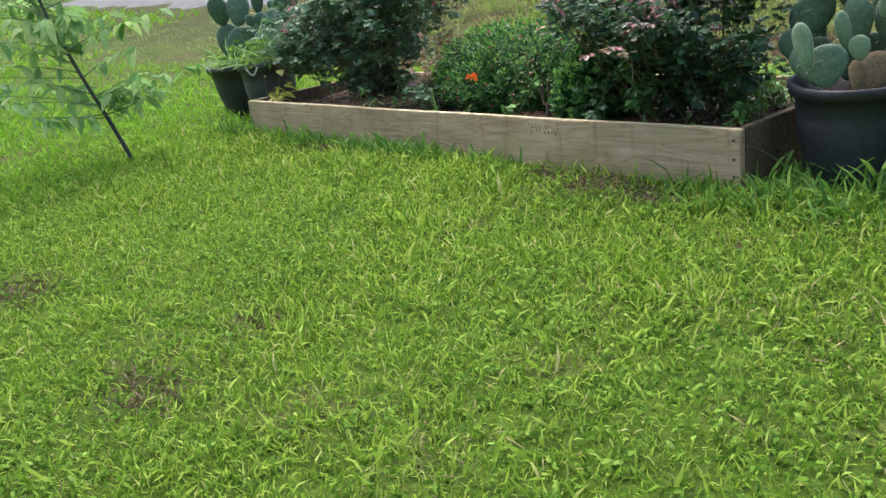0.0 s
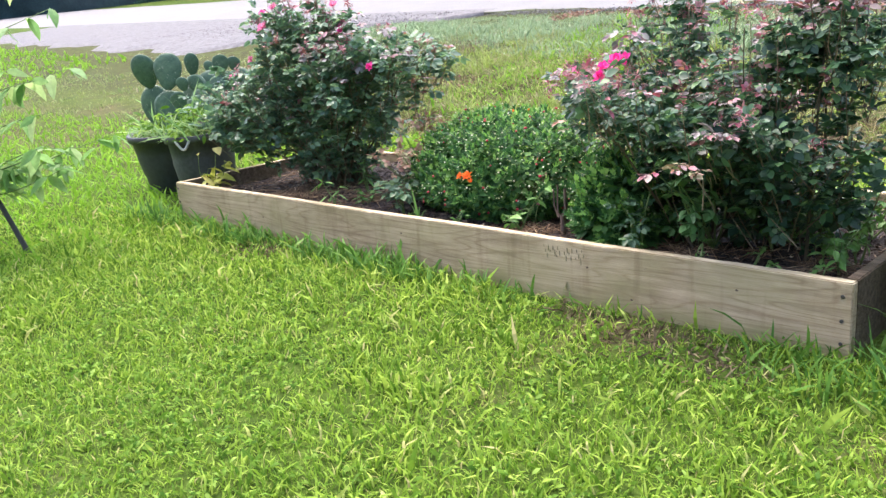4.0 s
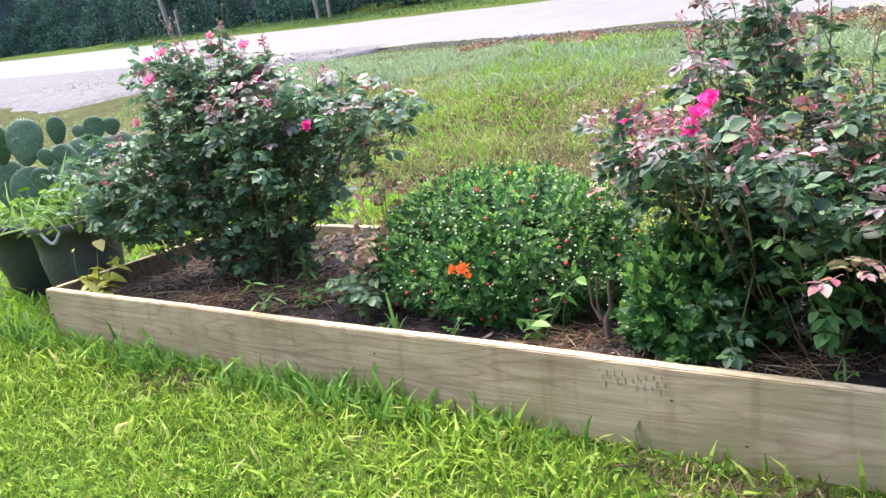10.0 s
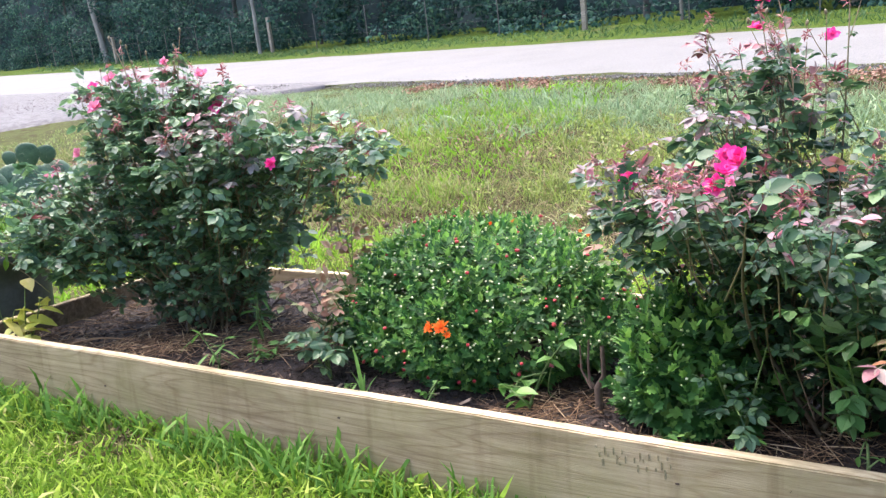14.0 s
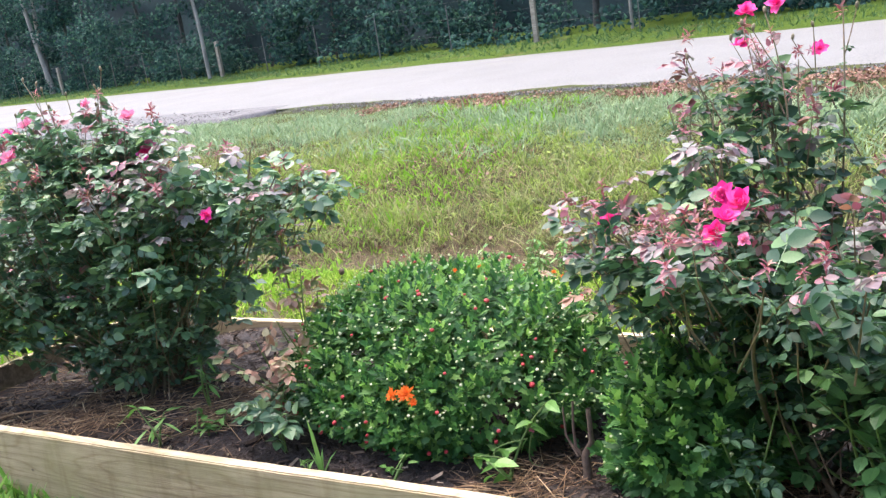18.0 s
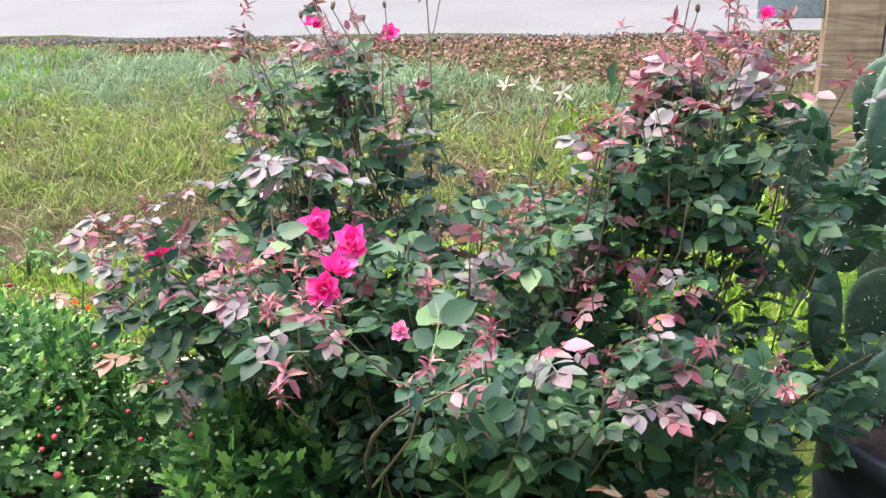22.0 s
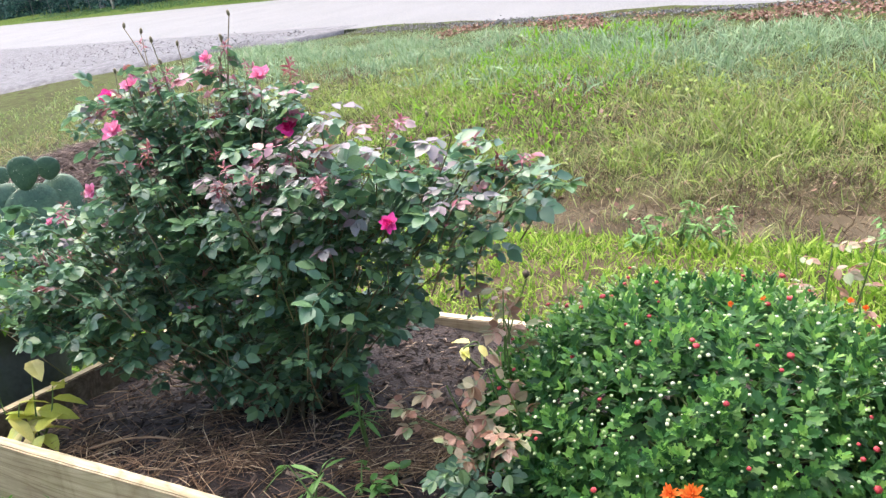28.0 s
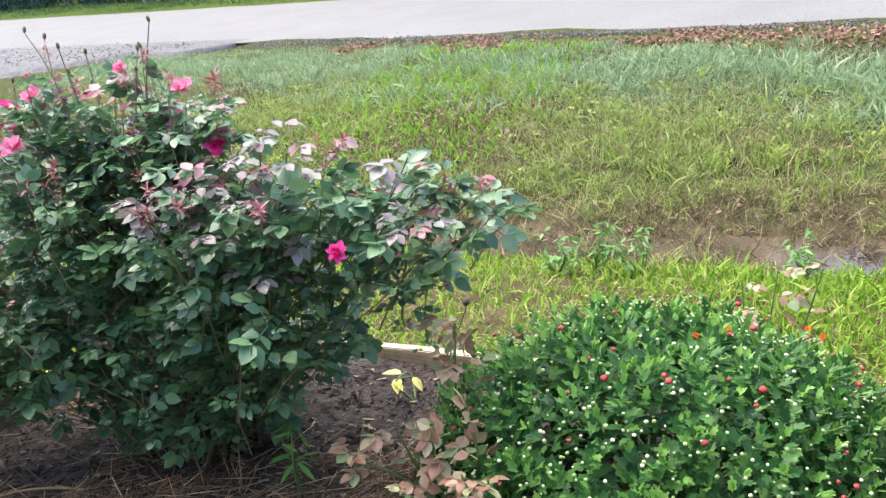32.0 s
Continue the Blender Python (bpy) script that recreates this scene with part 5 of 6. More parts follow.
# ---- small plants in the bed ----
def sprig(name, label, category, base, tops, template, mat, size, count, stem=M_GREENSTEM, frame_m=BED, droop=0.1, group=""):
    """A small plant: thin stems from one foot, with leaves towards their ends."""
    pl = thing(name, label, category, frame_m, group)
    st, m4 = [], []
    for top in tops:
        path = curve_path(base, top, 0, 0.02, 8)
        st.append(tube_arrays(path, np.linspace(0.0045, 0.0015, 8), 5))
        q = path[rng.integers(3, 8, count)] + rng.normal(0, 0.006, (count, 3))
        q[0] = path[-1]
        d = unit(rng.normal(size=(count, 3)) * [1, 1, 0.4] + [0, 0, 0.15])
        m4.append(leaves_at(q, d, size * rng.uniform(0.7, 1.2, count), droop))
    for v, f in st:
        part("stem", mesh_from("stem", v, f, None, [stem], True), None, pl)
    me = mesh_from("leaf", *template, None, [mat])
    for m in np.concatenate(m4):
        part("leaf", me, None, pl).matrix_local = Matrix(m.tolist())
    return pl


sprig("rose_shoot", "young rose shoot with pale pinkish leaves", "rose shoot", (-0.26, 0.44, 0.17), [(-0.18, 0.22, 0.54), (-0.32, 0.28, 0.46), (-0.08, 0.12, 0.56), (-0.24, 0.42, 0.63), (-0.22, 0.10, 0.43), (-0.40, 0.22, 0.42), (-0.10, 0.10, 0.49), (-0.20, 0.34, 0.58)], ROSE_LEAF, M_ROSE_PALE, 0.078, 7)
sprig("rose_shoot", "young rose shoot with pale coppery leaves by the back board", "rose shoot", (-0.35, 0.62, 0.17), [(-0.33, 0.60, 0.55), (-0.42, 0.7, 0.48)], ROSE_LEAF, M_ROSE_PALE, 0.08, 7)
sprig("rose_shoot", "green rose shoot low beside the chrysanthemum", "rose shoot", (-0.2, 0.2, 0.17), [(-0.24, 0.15, 0.33), (-0.15, 0.17, 0.30), (-0.2, 0.24, 0.36), (-0.28, 0.22, 0.3)], ROSE_LEAF, M_ROSE, 0.095, 7)
sprig("rose_shoot", "pale leaf shoot behind the chrysanthemum", "rose shoot", (0.30, 1.0, 0.17), [(0.32, 1.05, 0.58), (0.42, 1.0, 0.60), (0.24, 1.02, 0.55)], ROSE_LEAF, M_ROSE_PALE, 0.085, 6)
sprig("rose_shoot", "fresh green rose shoots low at the foot of the bush", "rose shoot", (1.24, 0.34, 0.17), [(1.16, 0.06, 0.50), (1.26, 0.04, 0.48), (1.34, 0.06, 0.52), (1.10, 0.22, 0.40), (1.30, 0.12, 0.56), (1.2, 0.12, 0.54)], ROSE_LEAF, M_ROSE_FRESH, 0.115, 6)
sprig("rose_shoot", "small bluish-green rose shoot beside the chrysanthemum", "rose shoot", (1.02, 0.22, 0.17), [(0.98, 0.14, 0.36), (1.04, 0.12, 0.27), (1.08, 0.2, 0.42)], ROSE_LEAF, M_ROSE, 0.085, 6)
sprig("yellow_leaf_seedling", "seedling with large yellowing leaves at the bed corner", "seedling", (-1.66, 0.14, 0.13), [(-1.62, 0.09, 0.30), (-1.56, 0.16, 0.33), (-1.66, 0.06, 0.26), (-1.55, 0.08, 0.23), (-1.6, 0.14, 0.41)], leaflet(1.0, 0.52, 0.1, 0.3), M_YELLOW, 0.10, 4)
sprig("weed", "low green weed seedlings in the soil", "weed", (-0.52, 0.22, 0.17), [(-0.5, 0.2, 0.24), (-0.56, 0.25, 0.25), (-0.48, 0.28, 0.23)], LEAF, M_LIGHTLEAF, 0.04, 8)
sprig("weed", "narrow grassy weed clump in the soil", "weed", (-0.62, 0.14, 0.17), [(-0.64, 0.1, 0.30), (-0.6, 0.16, 0.27)], leaflet(1, 0.14, 0.1, 0.2), M_LIGHTLEAF, 0.09, 8)
sprig("weed", "leafy green weed by the chrysanthemum foot", "weed", (0.46, 0.22, 0.17), [(0.44, 0.16, 0.24), (0.38, 0.2, 0.23), (0.5, 0.26, 0.26), (0.54, 0.3, 0.34)], LEAF, M_LIGHTLEAF, 0.055, 5)
for k in range(15):
    x, y = 1.60 + rng.uniform(-0.2, 0.16), 0.5 + rng.uniform(-0.3, 0.5)
    sprig("weed", "small leafy weeds in the open end of the bed", "weed", (x, y, 0.17), [(x + rng.normal(0, 0.05), y + rng.normal(0, 0.05), rng.uniform(0.26, 0.36)) for _ in range(4)], LEAF, M_LIGHTLEAF, 0.038, 12, group="weeds in the bed")
for x, y in ((0.9, 0.1), (1.05, 0.12), (1.3, 0.12), (1.45, 0.2), (0.2, 0.1), (-0.05, 0.08), (1.55, 0.1), (1.68, 0.16)):
    sprig("weed", "tiny green seedling on the mulch", "weed", (x, y, 0.17), [(x + 0.02, y, 0.22), (x - 0.02, y + 0.02, 0.21)], LEAF, M_LIGHTLEAF, 0.028, 5, group="seedlings on the mulch")

for x, y in ((-0.78, 2.72), (-0.62, 2.8), (-0.40, 2.75), (0.3, 2.8)):
    sprig("ditch_weed", "leafy green weed standing at the ditch edge", "weed", (x, y, -0.22), [(x + rng.normal(0, 0.07), y + rng.normal(0, 0.06), rng.uniform(-0.12, 0.0)) for _ in range(6)], leaflet(1, 0.30, 0.1, 0.3), M_LIGHTLEAF, 0.05, 14, frame_m=Matrix.Identity(4), group="weeds at the ditch")

dead = thing("dead_flower_stem", "thin stem with a dried brown flower head", "dead flower", BED @ Matrix.Translation((-0.50, 0.78, 0.165)))
v, f = tube_arrays([(0, 0, 0), (0.02, 0.02, 0.12), (0.06, 0.04, 0.24), (0.10, 0.05, 0.34)], (0.003, 0.0025, 0.002, 0.002), 6)
part("stem", mesh_from("stem", v, f, None, [M_GREENSTEM], True), None, dead)
part("dried_head", mesh_from("dried_head", np.array(BUD[0]) * [0.022, 0.022, 0.04], BUD[1], None, [M_TWIG], True), None, dead, "dried brown head").location = (0.10, 0.05, 0.355)
sprig("seedling", "thin seedling with a yellow spotted leaf by the back board", "seedling", (-0.62, 0.92, 0.17), [(-0.60, 0.88, 0.27), (-0.66, 0.9, 0.25)], LEAF, M_YELLOW, 0.06, 2)
sprig("weed", "small upright weed with narrow leaves on a bare stem", "weed", (-0.66, 0.40, 0.17), [(-0.66, 0.40, 0.36), (-0.64, 0.38, 0.30)], leaflet(1, 0.2, 0.1, 0.2), M_LIGHTLEAF, 0.06, 9)

iris = thing("iris_leaves", "few long upright strap leaves by the board", "iris", BED @ Matrix.Translation((0.02, 0.07, 0.165)))
for lean, h, a in ((0.12, 0.20, 170), (0.3, 0.10, 20), (0.45, 0.09, 60), (0.5, 0.10, -30), (0.25, 0.12, 120), (0.6, 0.09, 200)):
    v, f = blade_template(lean, 0.045)
    b = part("strap_leaf", mesh_from("strap_leaf", v * h, f, None, [M_LIGHTLEAF]), None, iris)
    b.matrix_local = pose(0, 0, 0, 0, 0, a)

for x0, y0, x1, y1 in ((-1.45, 0.16, -1.2, 0.27), (-1.02, 0.13, -0.92, 0.09), (-0.75, 0.5, -0.6, 0.42), (0.3, 0.09, 0.42, 0.13), (0.75, 0.12, 0.9, 0.08)):
    tw = thing("dead_twig", "thin dead grey-brown twig lying on the mulch", "twig", BED, group="twigs on the mulch")
    v, f = tube_arrays(curve_path((x0, y0, float(soil_z(x0, y0)) + 0.012), (x1, y1, float(soil_z(x1, y1)) + 0.012), 0.004, 0.008), np.linspace(0.004, 0.0022, 7), 6)
    part("twig", mesh_from("twig", v, f, None, [M_STRAW], True), None, tw)

stump = thing("dead_stump", "bare brown dead rose stump with thin twigs", "stump", BED @ Matrix.Translation((0.645, 0.25, 0.165)))
for path, r in (([(0, 0, -0.02), (0.004, 0, 0.03), (0.0, 0.008, 0.07), (0.02, 0, 0.11), (0.018, 0, 0.19)], (0.012, 0.011, 0.012, 0.007, 0.006)), ([(0, 0.01, 0.06), (-0.02, 0, 0.09), (-0.026, 0.01, 0.14), (-0.022, 0.01, 0.2)], (0.006, 0.004, 0.0035, 0.003)), ([(-0.015, 0, 0.07), (-0.05, 0.02, 0.11), (-0.052, 0.02, 0.18)], (0.004, 0.003, 0.002))):
    v, f = tube_arrays(path, r, 8)
    part("twig", mesh_from("twig", v, f, None, [M_TWIG], True), None, stump)

for at, mat, s, lab in (((0.498, 0.295, 0.267), M_BLOOM_PALE, 0.035, "small pale pink flower on a thin stem"), ((-1.72, 0.10, 0.37), M_YELLOW, 0.035, "small yellow daisy-like flower on a stem")):
    fl = thing("small_flower", lab, "flower", BED @ Matrix.Translation(at))
    bloom(fl, (0, 0, 0), s, mat, "small open flower head", ((7, 0.5, 75),))
    v, f = tube_arrays(curve_path((0, 0, 0), (0.01, 0.02, 0.165 - at[2]), 0, 0.01), np.full(7, 0.0018), 5)
    part("stem", mesh_from("stem", v, f, None, [M_GREENSTEM], True), None, fl)


# ---- pots and cacti ----
def pot(label, at, r_top, r_base, h, mat, handles=0):
    t = thing("plant_pot", label, "plant pot", Matrix.Translation((at[0], at[1], float(ground_z(at[0], at[1])) - 0.01)))
    k = (r_top - r_base) / h
    prof = [(r_base, 0), (r_base + 0.01, 0.012)]
    for z in (0.32, 0.36, 0.62, 0.66):
        prof += [(r_base + k * z * h + 0.004 * (1 if z in (0.36, 0.62) else 0), z * h)]
    prof += [(r_top - 0.012, h - 0.05), (r_top + 0.008, h - 0.045), (r_top + 0.012, h - 0.005), (r_top + 0.006, h), (r_top - 0.012, h - 0.004), (r_top - 0.03, h - 0.09)]
    part("body", lathe(prof, 48), mat, t)
    part("potting_soil", lathe([(r_top - 0.032, h - 0.10), (r_top - 0.034, h - 0.085), (0.05, h - 0.06)], 24), M_SOIL, t, "dark potting soil")
    for a in range(handles):
        th = radians(-60 + 180 * a)
        path = [(r_top * math.cos(th + d) * 1.04, r_top * math.sin(th + d) * 1.04, h - 0.02 - 0.055 * math.cos(d / 0.22 * math.pi / 2)) for d in np.linspace(-0.22, 0.22, 9)]
        v, f = tube_arrays(path, np.full(9, 0.008), 8)
        part("rope_handle", mesh_from("rope_handle", v, f, None, [M_ROPE], True), None, t, "pale rope handle")
    return t


def pad_mesh(name, mat, seed):
    """An obovate cactus pad one unit tall, thick in the middle, base at the origin."""
    bm = bmesh.new()
    bmesh.ops.create_uvsphere(bm, u_segments=24, v_segments=14, radius=0.5)
    r = random.Random(seed)
    for v in bm.verts:
        x, y, z = v.co
        t = z + 0.5
        v.co = (x * (0.47 + 0.38 * t) * 1.04, y * 0.2 + 0.03 * math.sin(3 * t + seed), t + 0.02 * math.sin(5 * x + seed))
    for f in bm.faces:
        f.smooth = True
    me = bpy.data.meshes.new(name)
    bm.to_mesh(me)
    bm.free()
    me.materials.append(mat)
    return me


PADS = {0: [pad_mesh("pad", M_PAD, s) for s in range(3)], 1: [pad_mesh("pad", M_PAD_PALE, s) for s in range(2)], 2: [pad_mesh("pad", M_DRYPAD, 5)]}
sp = []
for k in range(34):
    a = 2 * math.pi * k / 34
    e = np.array([0.36 * math.sin(a) * (0.9 + 0.15 * math.cos(a)), 0, 0.5 - 0.5 * math.cos(a)])
    sp += [(e, unit(np.array([math.sin(a), rng.normal(0, 0.5), -math.cos(a)])))]
for k in range(40):
    x, z, s = rng.uniform(-0.28, 0.28), rng.uniform(0.2, 0.9), rng.choice([-1, 1])
    sp += [(np.array([x, s * 0.062, z]), unit(np.array([rng.normal(0, 0.5), s, rng.normal(0, 0.5)])))]
SPINES = scattered("spines", (np.array([(-0.006, 0, 0), (0.006, 0, 0), (0, 0.05, 0), (0, 0, 0.006)]), np.array([(0, 1, 2), (1, 3, 2), (3, 0, 2)])), frames(np.array([a for a, _ in sp]), np.array([b for _, b in sp]), np.array([[0.3, 0.2, 0.9]] * len(sp)), 1.0), [M_SPINE])


def cactus(label, at, view_deg, pads, frame_z):
    """pads: across, depth, height of the foot over the pot's soil, size, lean, turn, kind (0 green, 1 pale, 2 dry), breadth."""
    t = thing("prickly_pear_cactus", label, "cactus", Matrix.Translation((at[0], at[1], frame_z)) @ pose(0, 0, 0, 0, 0, view_deg))
    for n, (u, d, z, s, lean, spin, kind, *wide) in enumerate(pads):
        p = part("pad", PADS[kind][n % len(PADS[kind])], None, t, ("", "pale young pad", "dry brown pad")[kind])
        p.matrix_local = Matrix.Translation((u, d, z)) @ pose(0, 0, 0, rng.uniform(-12, 12), lean, spin) @ Matrix.Diagonal((s * (wide[0] if wide else 1), s, s, 1))
        if kind < 2:
            part("spine_cover", SPINES, None, p)["kind"] = "stuff"
    return t


POT_A, POT_B = (2.13, 0.38), (2.70, 0.36)
pot("large round black plastic nursery pot with faint rings", POT_A, 0.245, 0.20, 0.405, M_POT)
pot("large black plastic pot with a cactus", POT_B, 0.25, 0.21, 0.42, M_POT)
cactus("big prickly pear cactus with many spiny green pads", POT_A, 17, [
    (-0.01, 0.04, 0.3, 0.24, 2, 0, 0, 0.91), (-0.04, -0.11, 0.33, 0.14, 15, 10, 0, 1.02), (0.01, -0.12, 0.17, 0.17, 0, -10, 0, 0.91), (0.1, -0.22, 0.27, 0.14, 21, 15, 1, 0.76), (-0.11, -0.43, 0.16, 0.16, -10, -20, 1, 0.65), (-0.0, -0.29, 0.19, 0.14, -15, 35, 1, 0.58),
    (-0.06, -0.39, 0.08, 0.15, 2, 0, 0, 1.26), (0.04, -0.32, 0.15, 0.09, -2, 0, 1, 1.1), (0.13, -0.04, 0.12, 0.22, 10, 5, 0, 1.27), (0.18, 0.01, 0.32, 0.19, 2, -10, 0, 1.1), (0.15, -0.08, 0.36, 0.12, 11, 20, 0, 0.94), (0.21, 0.1, 0.27, 0.21, 22, -20, 0, 0.78),
    (0.23, 0.13, 0.21, 0.14, 24, 0, 1, 1.18), (0.22, -0.23, 0.12, 0.16, 19, 0, 0, 1.21), (0.29, -0.39, 0.0, 0.16, -10, 10, 1, 0.65), (-0.15, -0.02, 0.2, 0.16, 2, 10, 0, 1.25), (-0.18, -0.03, 0.1, 0.14, -32, 0, 0, 1.18), (-0.13, 0.0, 0.33, 0.25, -10, 30, 0, 0.34),
    (-0.12, -0.17, 0.05, 0.15, -35, 0, 0, 0.91), (0.07, -0.19, 0.01, 0.15, 9, 0, 2, 1.05), (0.15, -0.13, -0.01, 0.16, 12, -10, 2, 0.98), (0.24, -0.26, 0.03, 0.1, -11, 20, 2, 1.28), (0.02, -0.27, 0.04, 0.11, 5, 0, 2, 0.78), (-0.09, 0.18, 0.36, 0.19, -10, 0, 0, 0.89),
    (0.06, 0.25, 0.29, 0.19, 8, 0, 0, 1.06), (0.12, 0.29, 0.42, 0.16, 2, 10, 0, 1.2), (0.32, 0.24, 0.27, 0.19, 15, 0, 0, 0.89), (0.35, 0.09, 0.03, 0.17, 24, 0, 0, 1.12), (-0.03, 0.22, 0.47, 0.17, -12, -10, 0, 1.16), (0.25, 0.27, 0.41, 0.18, 8, 0, 0, 1.06)], 0.33)
cactus("older dark green pads of the prickly pear behind", POT_A, 17, [(-0.16 + 0.13 * (k % 5) + 0.03 * math.sin(5 * k), 0.10 + 0.05 * (k % 4), -0.03 + 0.13 * (k // 5), 0.20 + 0.02 * math.sin(3 * k), 18 * math.sin(2.3 * k), 40 * math.sin(1.7 * k), 0, 0.95) for k in range(25)], 0.33)
# extra pads out of view, added to shade the grass beside the pots
cactus("prickly pear cactus with dark green pads", POT_B, 30, [(rng.uniform(-0.2, 0.2), rng.uniform(-0.2, 0.2), rng.uniform(-0.02, 0.75), rng.uniform(0.16, 0.23), rng.uniform(-30, 30), rng.uniform(-40, 80), 0) for _ in range(42)], 0.34)
POT_C, POT_D = (-2.17, 0.42), (-2.73, 0.52)
pot("tapered grey plastic tub with a rope handle", POT_C, 0.205, 0.15, 0.46, M_GREYPOT, 2)
pot("dark plastic pot beside the bed", POT_D, 0.25, 0.17, 0.42, M_POT)
cactus("small prickly pear in the tub among weeds", POT_C, 40, [(rng.uniform(-0.12, 0.15), rng.uniform(-0.02, 0.15), rng.uniform(0.02, 0.1), rng.uniform(0.13, 0.18), rng.uniform(-25, 25), rng.uniform(-30, 60), 0) for _ in range(5)], 0.42)
cactus("prickly pear with dark oval pads in the dark pot", (-2.34, 0.51), 38, [
    (-0.13, 0.02, 0.25, 0.23, 5, 0, 0, 1.12), (-0.01, 0.14, 0.31, 0.15, 10, 0, 0, 0.91), (0.08, 0.19, 0.32, 0.07, 10, 0, 0, 1.37), (0.18, 0.13, 0.3, 0.13, 10, 0, 0, 1.17), (0.25, 0.19, 0.31, 0.09, 5, 0, 0, 1.41), (-0.01, -0.04, 0.24, 0.09, -3, 0, 0, 1.25),
    (-0.01, -0.13, 0.13, 0.13, -5, 0, 0, 1.13), (0.06, 0.01, 0.22, 0.11, -13, 0, 0, 1.19), (-0.3, 0.12, 0.26, 0.23, 3, 0, 0, 1.02),
    (-0.16, 0.02, -0.02, 0.27, 2, 15, 0), (-0.02, 0.1, 0.02, 0.3, 3, -20, 0), (0.1, 0.15, 0.02, 0.31, 2, 10, 0), (0.2, 0.12, 0.03, 0.29, -3, 20, 0), (-0.28, 0.12, 0.0, 0.28, -2, 0, 0), (0.02, -0.05, -0.02, 0.2, 4, 40, 0), (0.25, 0.17, 0.06, 0.27, 2, -15, 0)], 0.40)
for (px, py), hz in ((POT_C, 0.41), (POT_D, 0.33), (POT_B, 0.34)):
    q = np.stack([px + rng.normal(0, 0.11, 260), py + rng.normal(0, 0.11, 260), np.full(260, hz)], 1)
    tagged(part("pot_weeds", scattered("pot_weeds", leaflet(1, 0.45, 0.1, 0.3, False), planted(q + np.stack([np.zeros(260), np.zeros(260), rng.uniform(0, 0.16, 260)], 1), rng.uniform(0.03, 0.07, 260), 0.9), [M_CLOVER])), "pale green weeds growing in the pot", "weeds", kind="stuff")
for (px, py), hz in ((POT_C, 0.40), (POT_D, 0.33)):
    q = np.stack([px + rng.normal(0, 0.09, 420), py + rng.normal(0, 0.09, 420), np.full(420, hz)], 1)
    grass_stuff("pot_weeds", "feathery yellow-green weeds growing in the pot", q, rng.gamma(8, 0.017, 420), M_SAPLEAF, 0.45, CURLED, 0.5)
q = np.stack([rng.normal(3.1, 0.35, 700), rng.normal(1.2, 0.25, 700), np.zeros(700)], 1)
q[:, 2] = ground_z(q[:, 0], q[:, 1])
m4 = planted(q + np.stack([np.zeros(700), np.zeros(700), rng.uniform(0.1, 0.9, 700)], 1), rng.uniform(0.1, 0.2, 700), 1.0)
tagged(part("tall_weeds", scattered("tall_weeds", leaflet(1, 0.25, 0.1, 0.3), m4, [M_CLOVER])), "tall leafy light green weeds behind the pots", "weeds", kind="stuff")

# ---- young tree in the lawn ----
tree = thing("sapling_tree", "thin young tree with large light green leaves in the lawn", "tree", Matrix.Translation((-2.177, -0.729, 0)))
trunk = np.array([(0, 0, -0.03), (-0.06, -0.05, 0.25), (-0.13, -0.11, 0.55), (-0.22, -0.18, 0.95), (-0.26, -0.22, 1.35), (-0.28, -0.24, 1.8)])
v, f = tube_arrays(trunk, (0.016, 0.014, 0.012, 0.010, 0.008, 0.004), 8)
part("trunk", mesh_from("trunk", v, f, None, [M_BARK], True), None, tree, "slender grey stem")
br, m4 = [], []
for k in range(64):
    t = rng.uniform(0.2, 0.95)
    j = t * 5
    foot = trunk[int(j)] + (trunk[min(int(j) + 1, 5)] - trunk[int(j)]) * (j % 1)
    a = rng.uniform(0, 2 * np.pi)
    tip = foot + np.array([math.cos(a), math.sin(a), 0.25]) * rng.uniform(0.3, 0.75)
    path = curve_path(foot, tip, 0.03, 0.03)
    br.append(tube_arrays(path, np.linspace(0.005, 0.0015, 7), 5))
    q = path[rng.integers(1, 7, 11)]
    d = unit(rng.normal(size=(11, 3)) * [1, 1, 0.35])
    m4.append(leaves_at(q, d, rng.uniform(0.09, 0.15, 11), 0.5))
for v, f in br:
    part("branch", mesh_from("branch", v, f, None, [M_GREENSTEM], True), None, tree)
part("crown", scattered("crown", leaflet(1.0, 0.42, 0.1, 0.3), np.concatenate(m4), [M_SAPLEAF]), None, tree, "loose light green leaves")

# ---- post with boxes by the road ----
MB = (2.88, 2.5)
post = thing("mailbox_post", "rough square wooden post carrying grey metal boxes", "post", Matrix.Translation((*MB, float(ground_z(*MB)))) @ pose(0, 0, 0, 0, 0, -20))
part("post", box(-0.105, -0.10, -0.1, 0.105, 0.10, 1.9, 0.006), M_POST, post, "weathered square timber")
bx = part("box_body", box(0.11, -0.16, 0.82, 0.62, 0.2, 1.13, 0.02), M_MAILBOX, post, "grey metal box")
part("box_arm", box(-0.36, -0.02, 0.97, -0.107, 0.02, 1.09, 0.006), M_MAILBOX, post, "grey metal plate")

# ---- woods beyond the road ----
WOOD_LEAF = (np.array([(0, 0, 0), (0.3, 0.5, 0.08), (-0.3, 0.5, 0.08), (0, 1, -0.15)]), np.array([(0, 1, 2), (2, 1, 3)]))


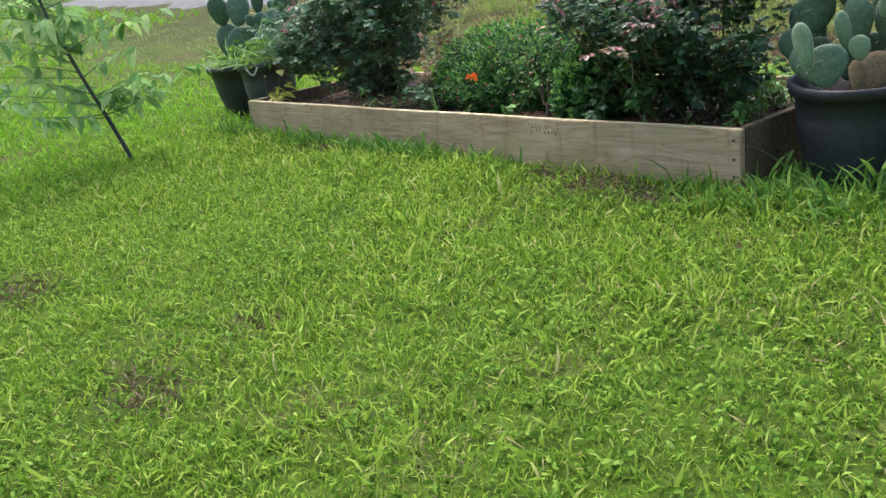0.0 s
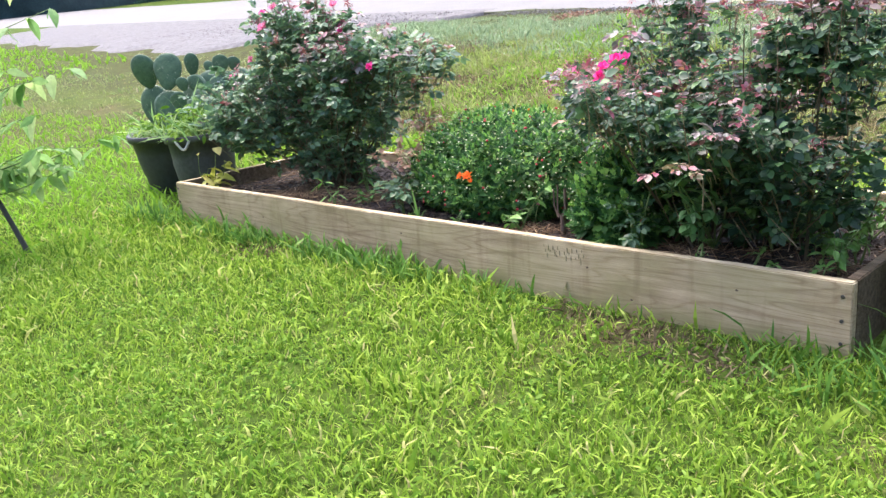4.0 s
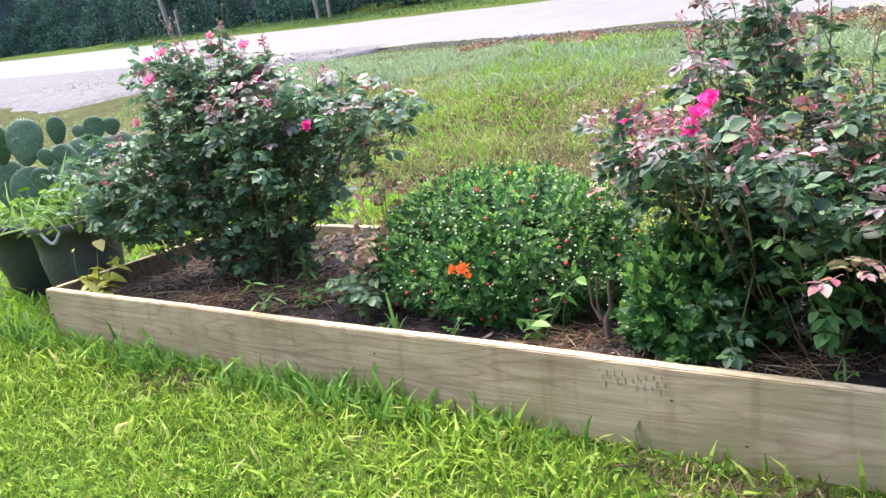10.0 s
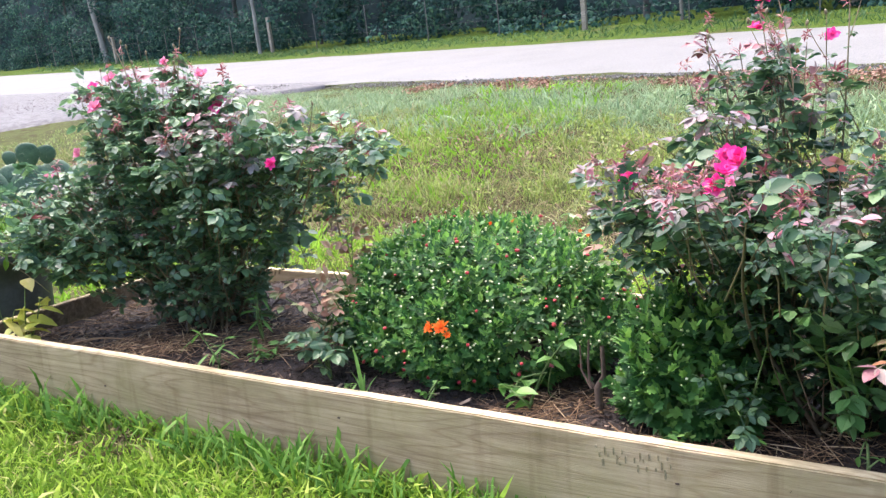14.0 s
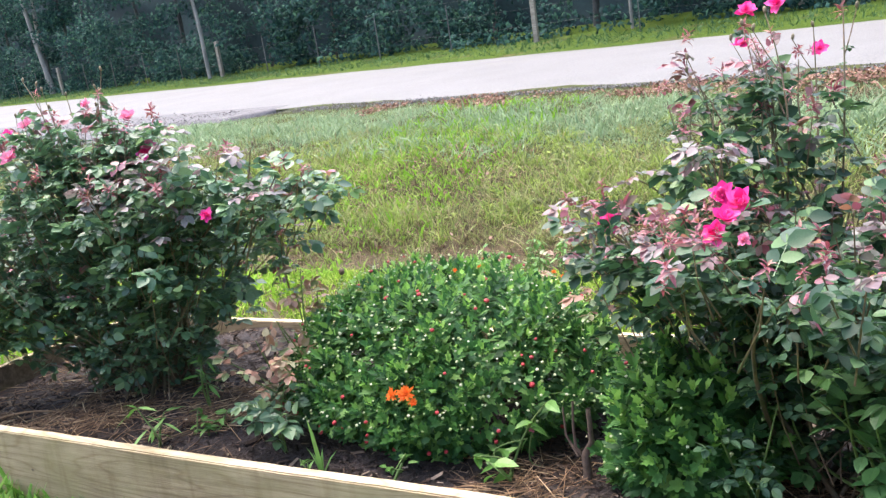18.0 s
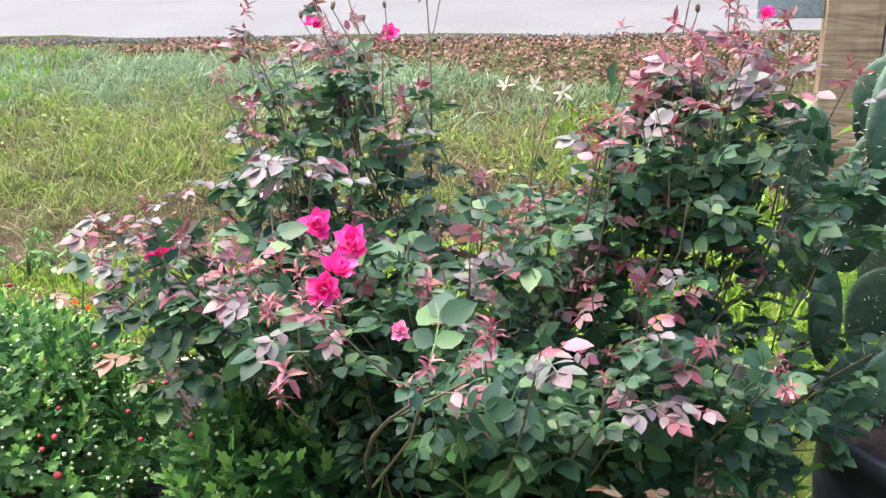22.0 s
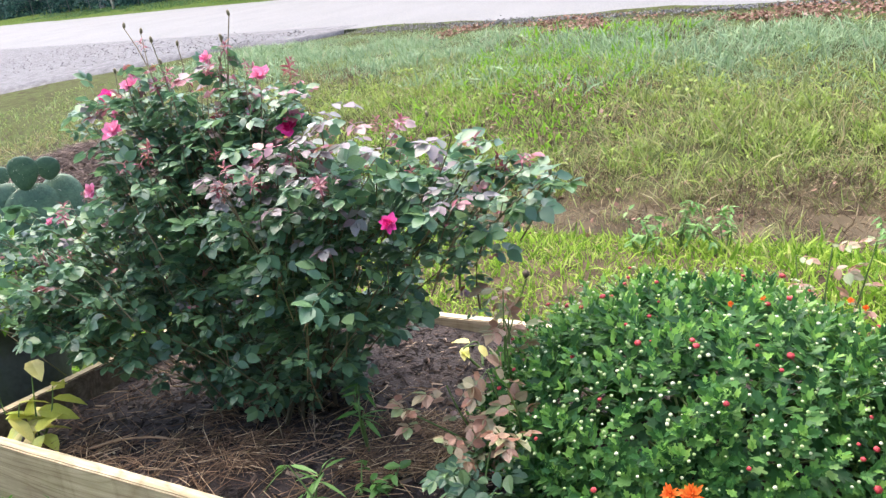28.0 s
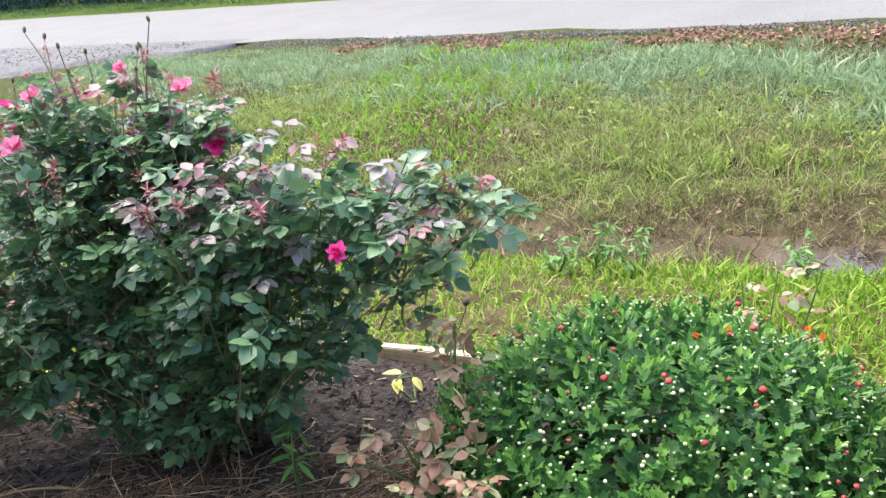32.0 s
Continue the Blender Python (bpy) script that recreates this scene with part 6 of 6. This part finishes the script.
def tree_line(label, x0, x1, n, back):
    for k in range(n):
        x = x0 + (x1 - x0) * (k + rng.uniform(0.1, 0.9)) / n
        y = road_far(x) + 2.4 + back + rng.uniform(0, 2.2)
        # heights out of view, chosen for what the ditch water mirrors
        h, r = rng.uniform(7.0, 9.5) if abs(x) > 3 else 4.4, rng.uniform(0.05, 0.11)
        t = thing("tree", label, "tree", Matrix.Translation((x, y, 0.3)), group="roadside woods")
        lean = rng.normal(0, 0.5, 2)
        path = np.stack([lean[0] * np.linspace(0, 1, 8) ** 1.5 + rng.normal(0, 0.05, 8), lean[1] * np.linspace(0, 1, 8), np.linspace(-0.1, h, 8)], 1)
        v, f = tube_arrays(path, np.linspace(r, r * 0.35, 8), 8)
        part("trunk", mesh_from("trunk", v, f, None, [M_BARK], True), None, t, "grey-brown trunk")
        pos = []
        for c in range(9):
            cc = path[rng.integers(3, 8)] + rng.normal(0, 0.9, 3) * [1, 1, 0.6]
            pos.append(in_lobe(150, cc, (1.1, 1.0, 0.6), 0.2)[0])
        pos = np.concatenate(pos)
        part("crown", scattered("crown", WOOD_LEAF, frames(pos, unit(rng.normal(size=pos.shape) + [0, 0, -0.3]), unit(rng.normal(0, 0.6, pos.shape) + [0, 0, 1]), rng.uniform(0.11, 0.24, len(pos))), [M_WOODS]), None, t, "dense dark green leaves")


tree_line("slender roadside tree with dark green crown", -78, 12, 26, 2.2)
for x, y, r, lean in ((-20.8, 22.4, 0.075, -0.5), (-37.0, 28.6, 0.15, -0.9), (-38.4, 29.6, 0.17, 0.5), (-4.7, 18.6, 0.04, 0.4), (-1.0, 18.2, 0.10, 0.1)):
    t = thing("tree", "slender pale-barked tree at the edge of the woods", "tree", Matrix.Translation((x, y, 0.3)), group="roadside woods")
    h = np.linspace(0, 1, 9)
    path = np.stack([lean * h ** 1.4 + 0.05 * np.sin(9 * h + x), 0 * h, 6.0 * h - 0.1], 1)
    v, f = tube_arrays(path, r * (1 - 0.6 * h), 8)
    part("trunk", mesh_from("trunk", v, f, None, [M_PALEBARK], True), None, t, "pale grey trunk")
    pos = np.concatenate([in_lobe(240, path[5 + c % 4] + rng.normal(0, 0.8, 3) * [1, 1, 0.5], (1.0, 0.9, 0.5), 0.2)[0] for c in range(6)])
    part("crown", scattered("crown", WOOD_LEAF, frames(pos, unit(rng.normal(size=pos.shape) + [0, 0, -0.3]), unit(rng.normal(0, 0.6, pos.shape) + [0, 0, 1]), rng.uniform(0.11, 0.24, len(pos))), [M_WOODS]), None, t, "dense dark green leaves")
n = 540
x = rng.uniform(-80, 14, n)
y = road_far(x) + 2.5 + rng.gamma(2.0, 0.8, n)
z = 0.25 + rng.uniform(0, 1, n) ** 1.4 * 4.0 * (0.2 + 1.4 * cloud(x, 0 * x, 3.0, 20))
p = np.concatenate([in_lobe(160, (a, b, c), (rng.uniform(0.4, 1.0), 0.6, rng.uniform(0.3, 0.7)), 0.5)[0] for a, b, c in zip(x, y, z)])
p = p[p[:, 2] > 0.2]
out = unit(rng.normal(size=p.shape) + [0, -0.4, -0.4])
tagged(part("undergrowth", scattered("undergrowth", WOOD_LEAF, frames(p, out, unit(rng.normal(0, 0.45, p.shape) + [0, -0.3, 0.9]), rng.uniform(0.09, 0.22, len(p))), [M_WOODS])), "dense dark green undergrowth along the woods", "undergrowth", kind="stuff")
# plain curved sheet behind the trees, painted dark for the shade among them
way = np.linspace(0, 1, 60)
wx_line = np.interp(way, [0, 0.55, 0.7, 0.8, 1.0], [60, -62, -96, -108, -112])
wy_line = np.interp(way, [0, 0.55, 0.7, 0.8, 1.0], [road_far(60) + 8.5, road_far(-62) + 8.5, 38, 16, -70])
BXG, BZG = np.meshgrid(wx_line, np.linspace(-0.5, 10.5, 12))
# unseen low gap, added so the ditch water mirrors a spot of sky
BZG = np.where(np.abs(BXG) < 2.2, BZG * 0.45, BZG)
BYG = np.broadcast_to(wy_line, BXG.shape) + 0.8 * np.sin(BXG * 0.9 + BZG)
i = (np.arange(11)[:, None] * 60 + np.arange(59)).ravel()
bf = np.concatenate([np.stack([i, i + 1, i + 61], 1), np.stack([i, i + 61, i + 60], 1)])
tagged(part("backdrop", mesh_from("backdrop", np.stack([BXG, BYG, BZG], -1), bf, None, [M_WOODS_DARK], True)), "plain sheet painted as the dark shade within the woods", "woods", kind="structure")

fence = thing("wire_fence", "wire fence on wooden and steel posts before the woods", "fence")
for k in range(-14, 5):
    x = -6.86 + 2.7 * k
    y = road_far(x) + 2.1
    if k % 5 == 0:
        part("wooden_post", box(-0.055, -0.055, 0.2, 0.055, 0.055, 1.5, 0.01), M_GREYPOST, fence).location = (x, y, 0)
    else:
        part("steel_post", box(-0.013, -0.013, 0.2, 0.013, 0.013, 1.45, 0.003), M_STEEL, fence).location = (x, y, 0)
for h in (0.7, 1.1, 1.5):
    v, f = tube_arrays([(x, road_far(x) + 2.04, h + 0.02 * math.sin(x)) for x in np.linspace(-50, 12, 40)], np.full(40, 0.0018), 4)
    part("wire", mesh_from("wire", v, f, None, [M_STEEL], True), None, fence)
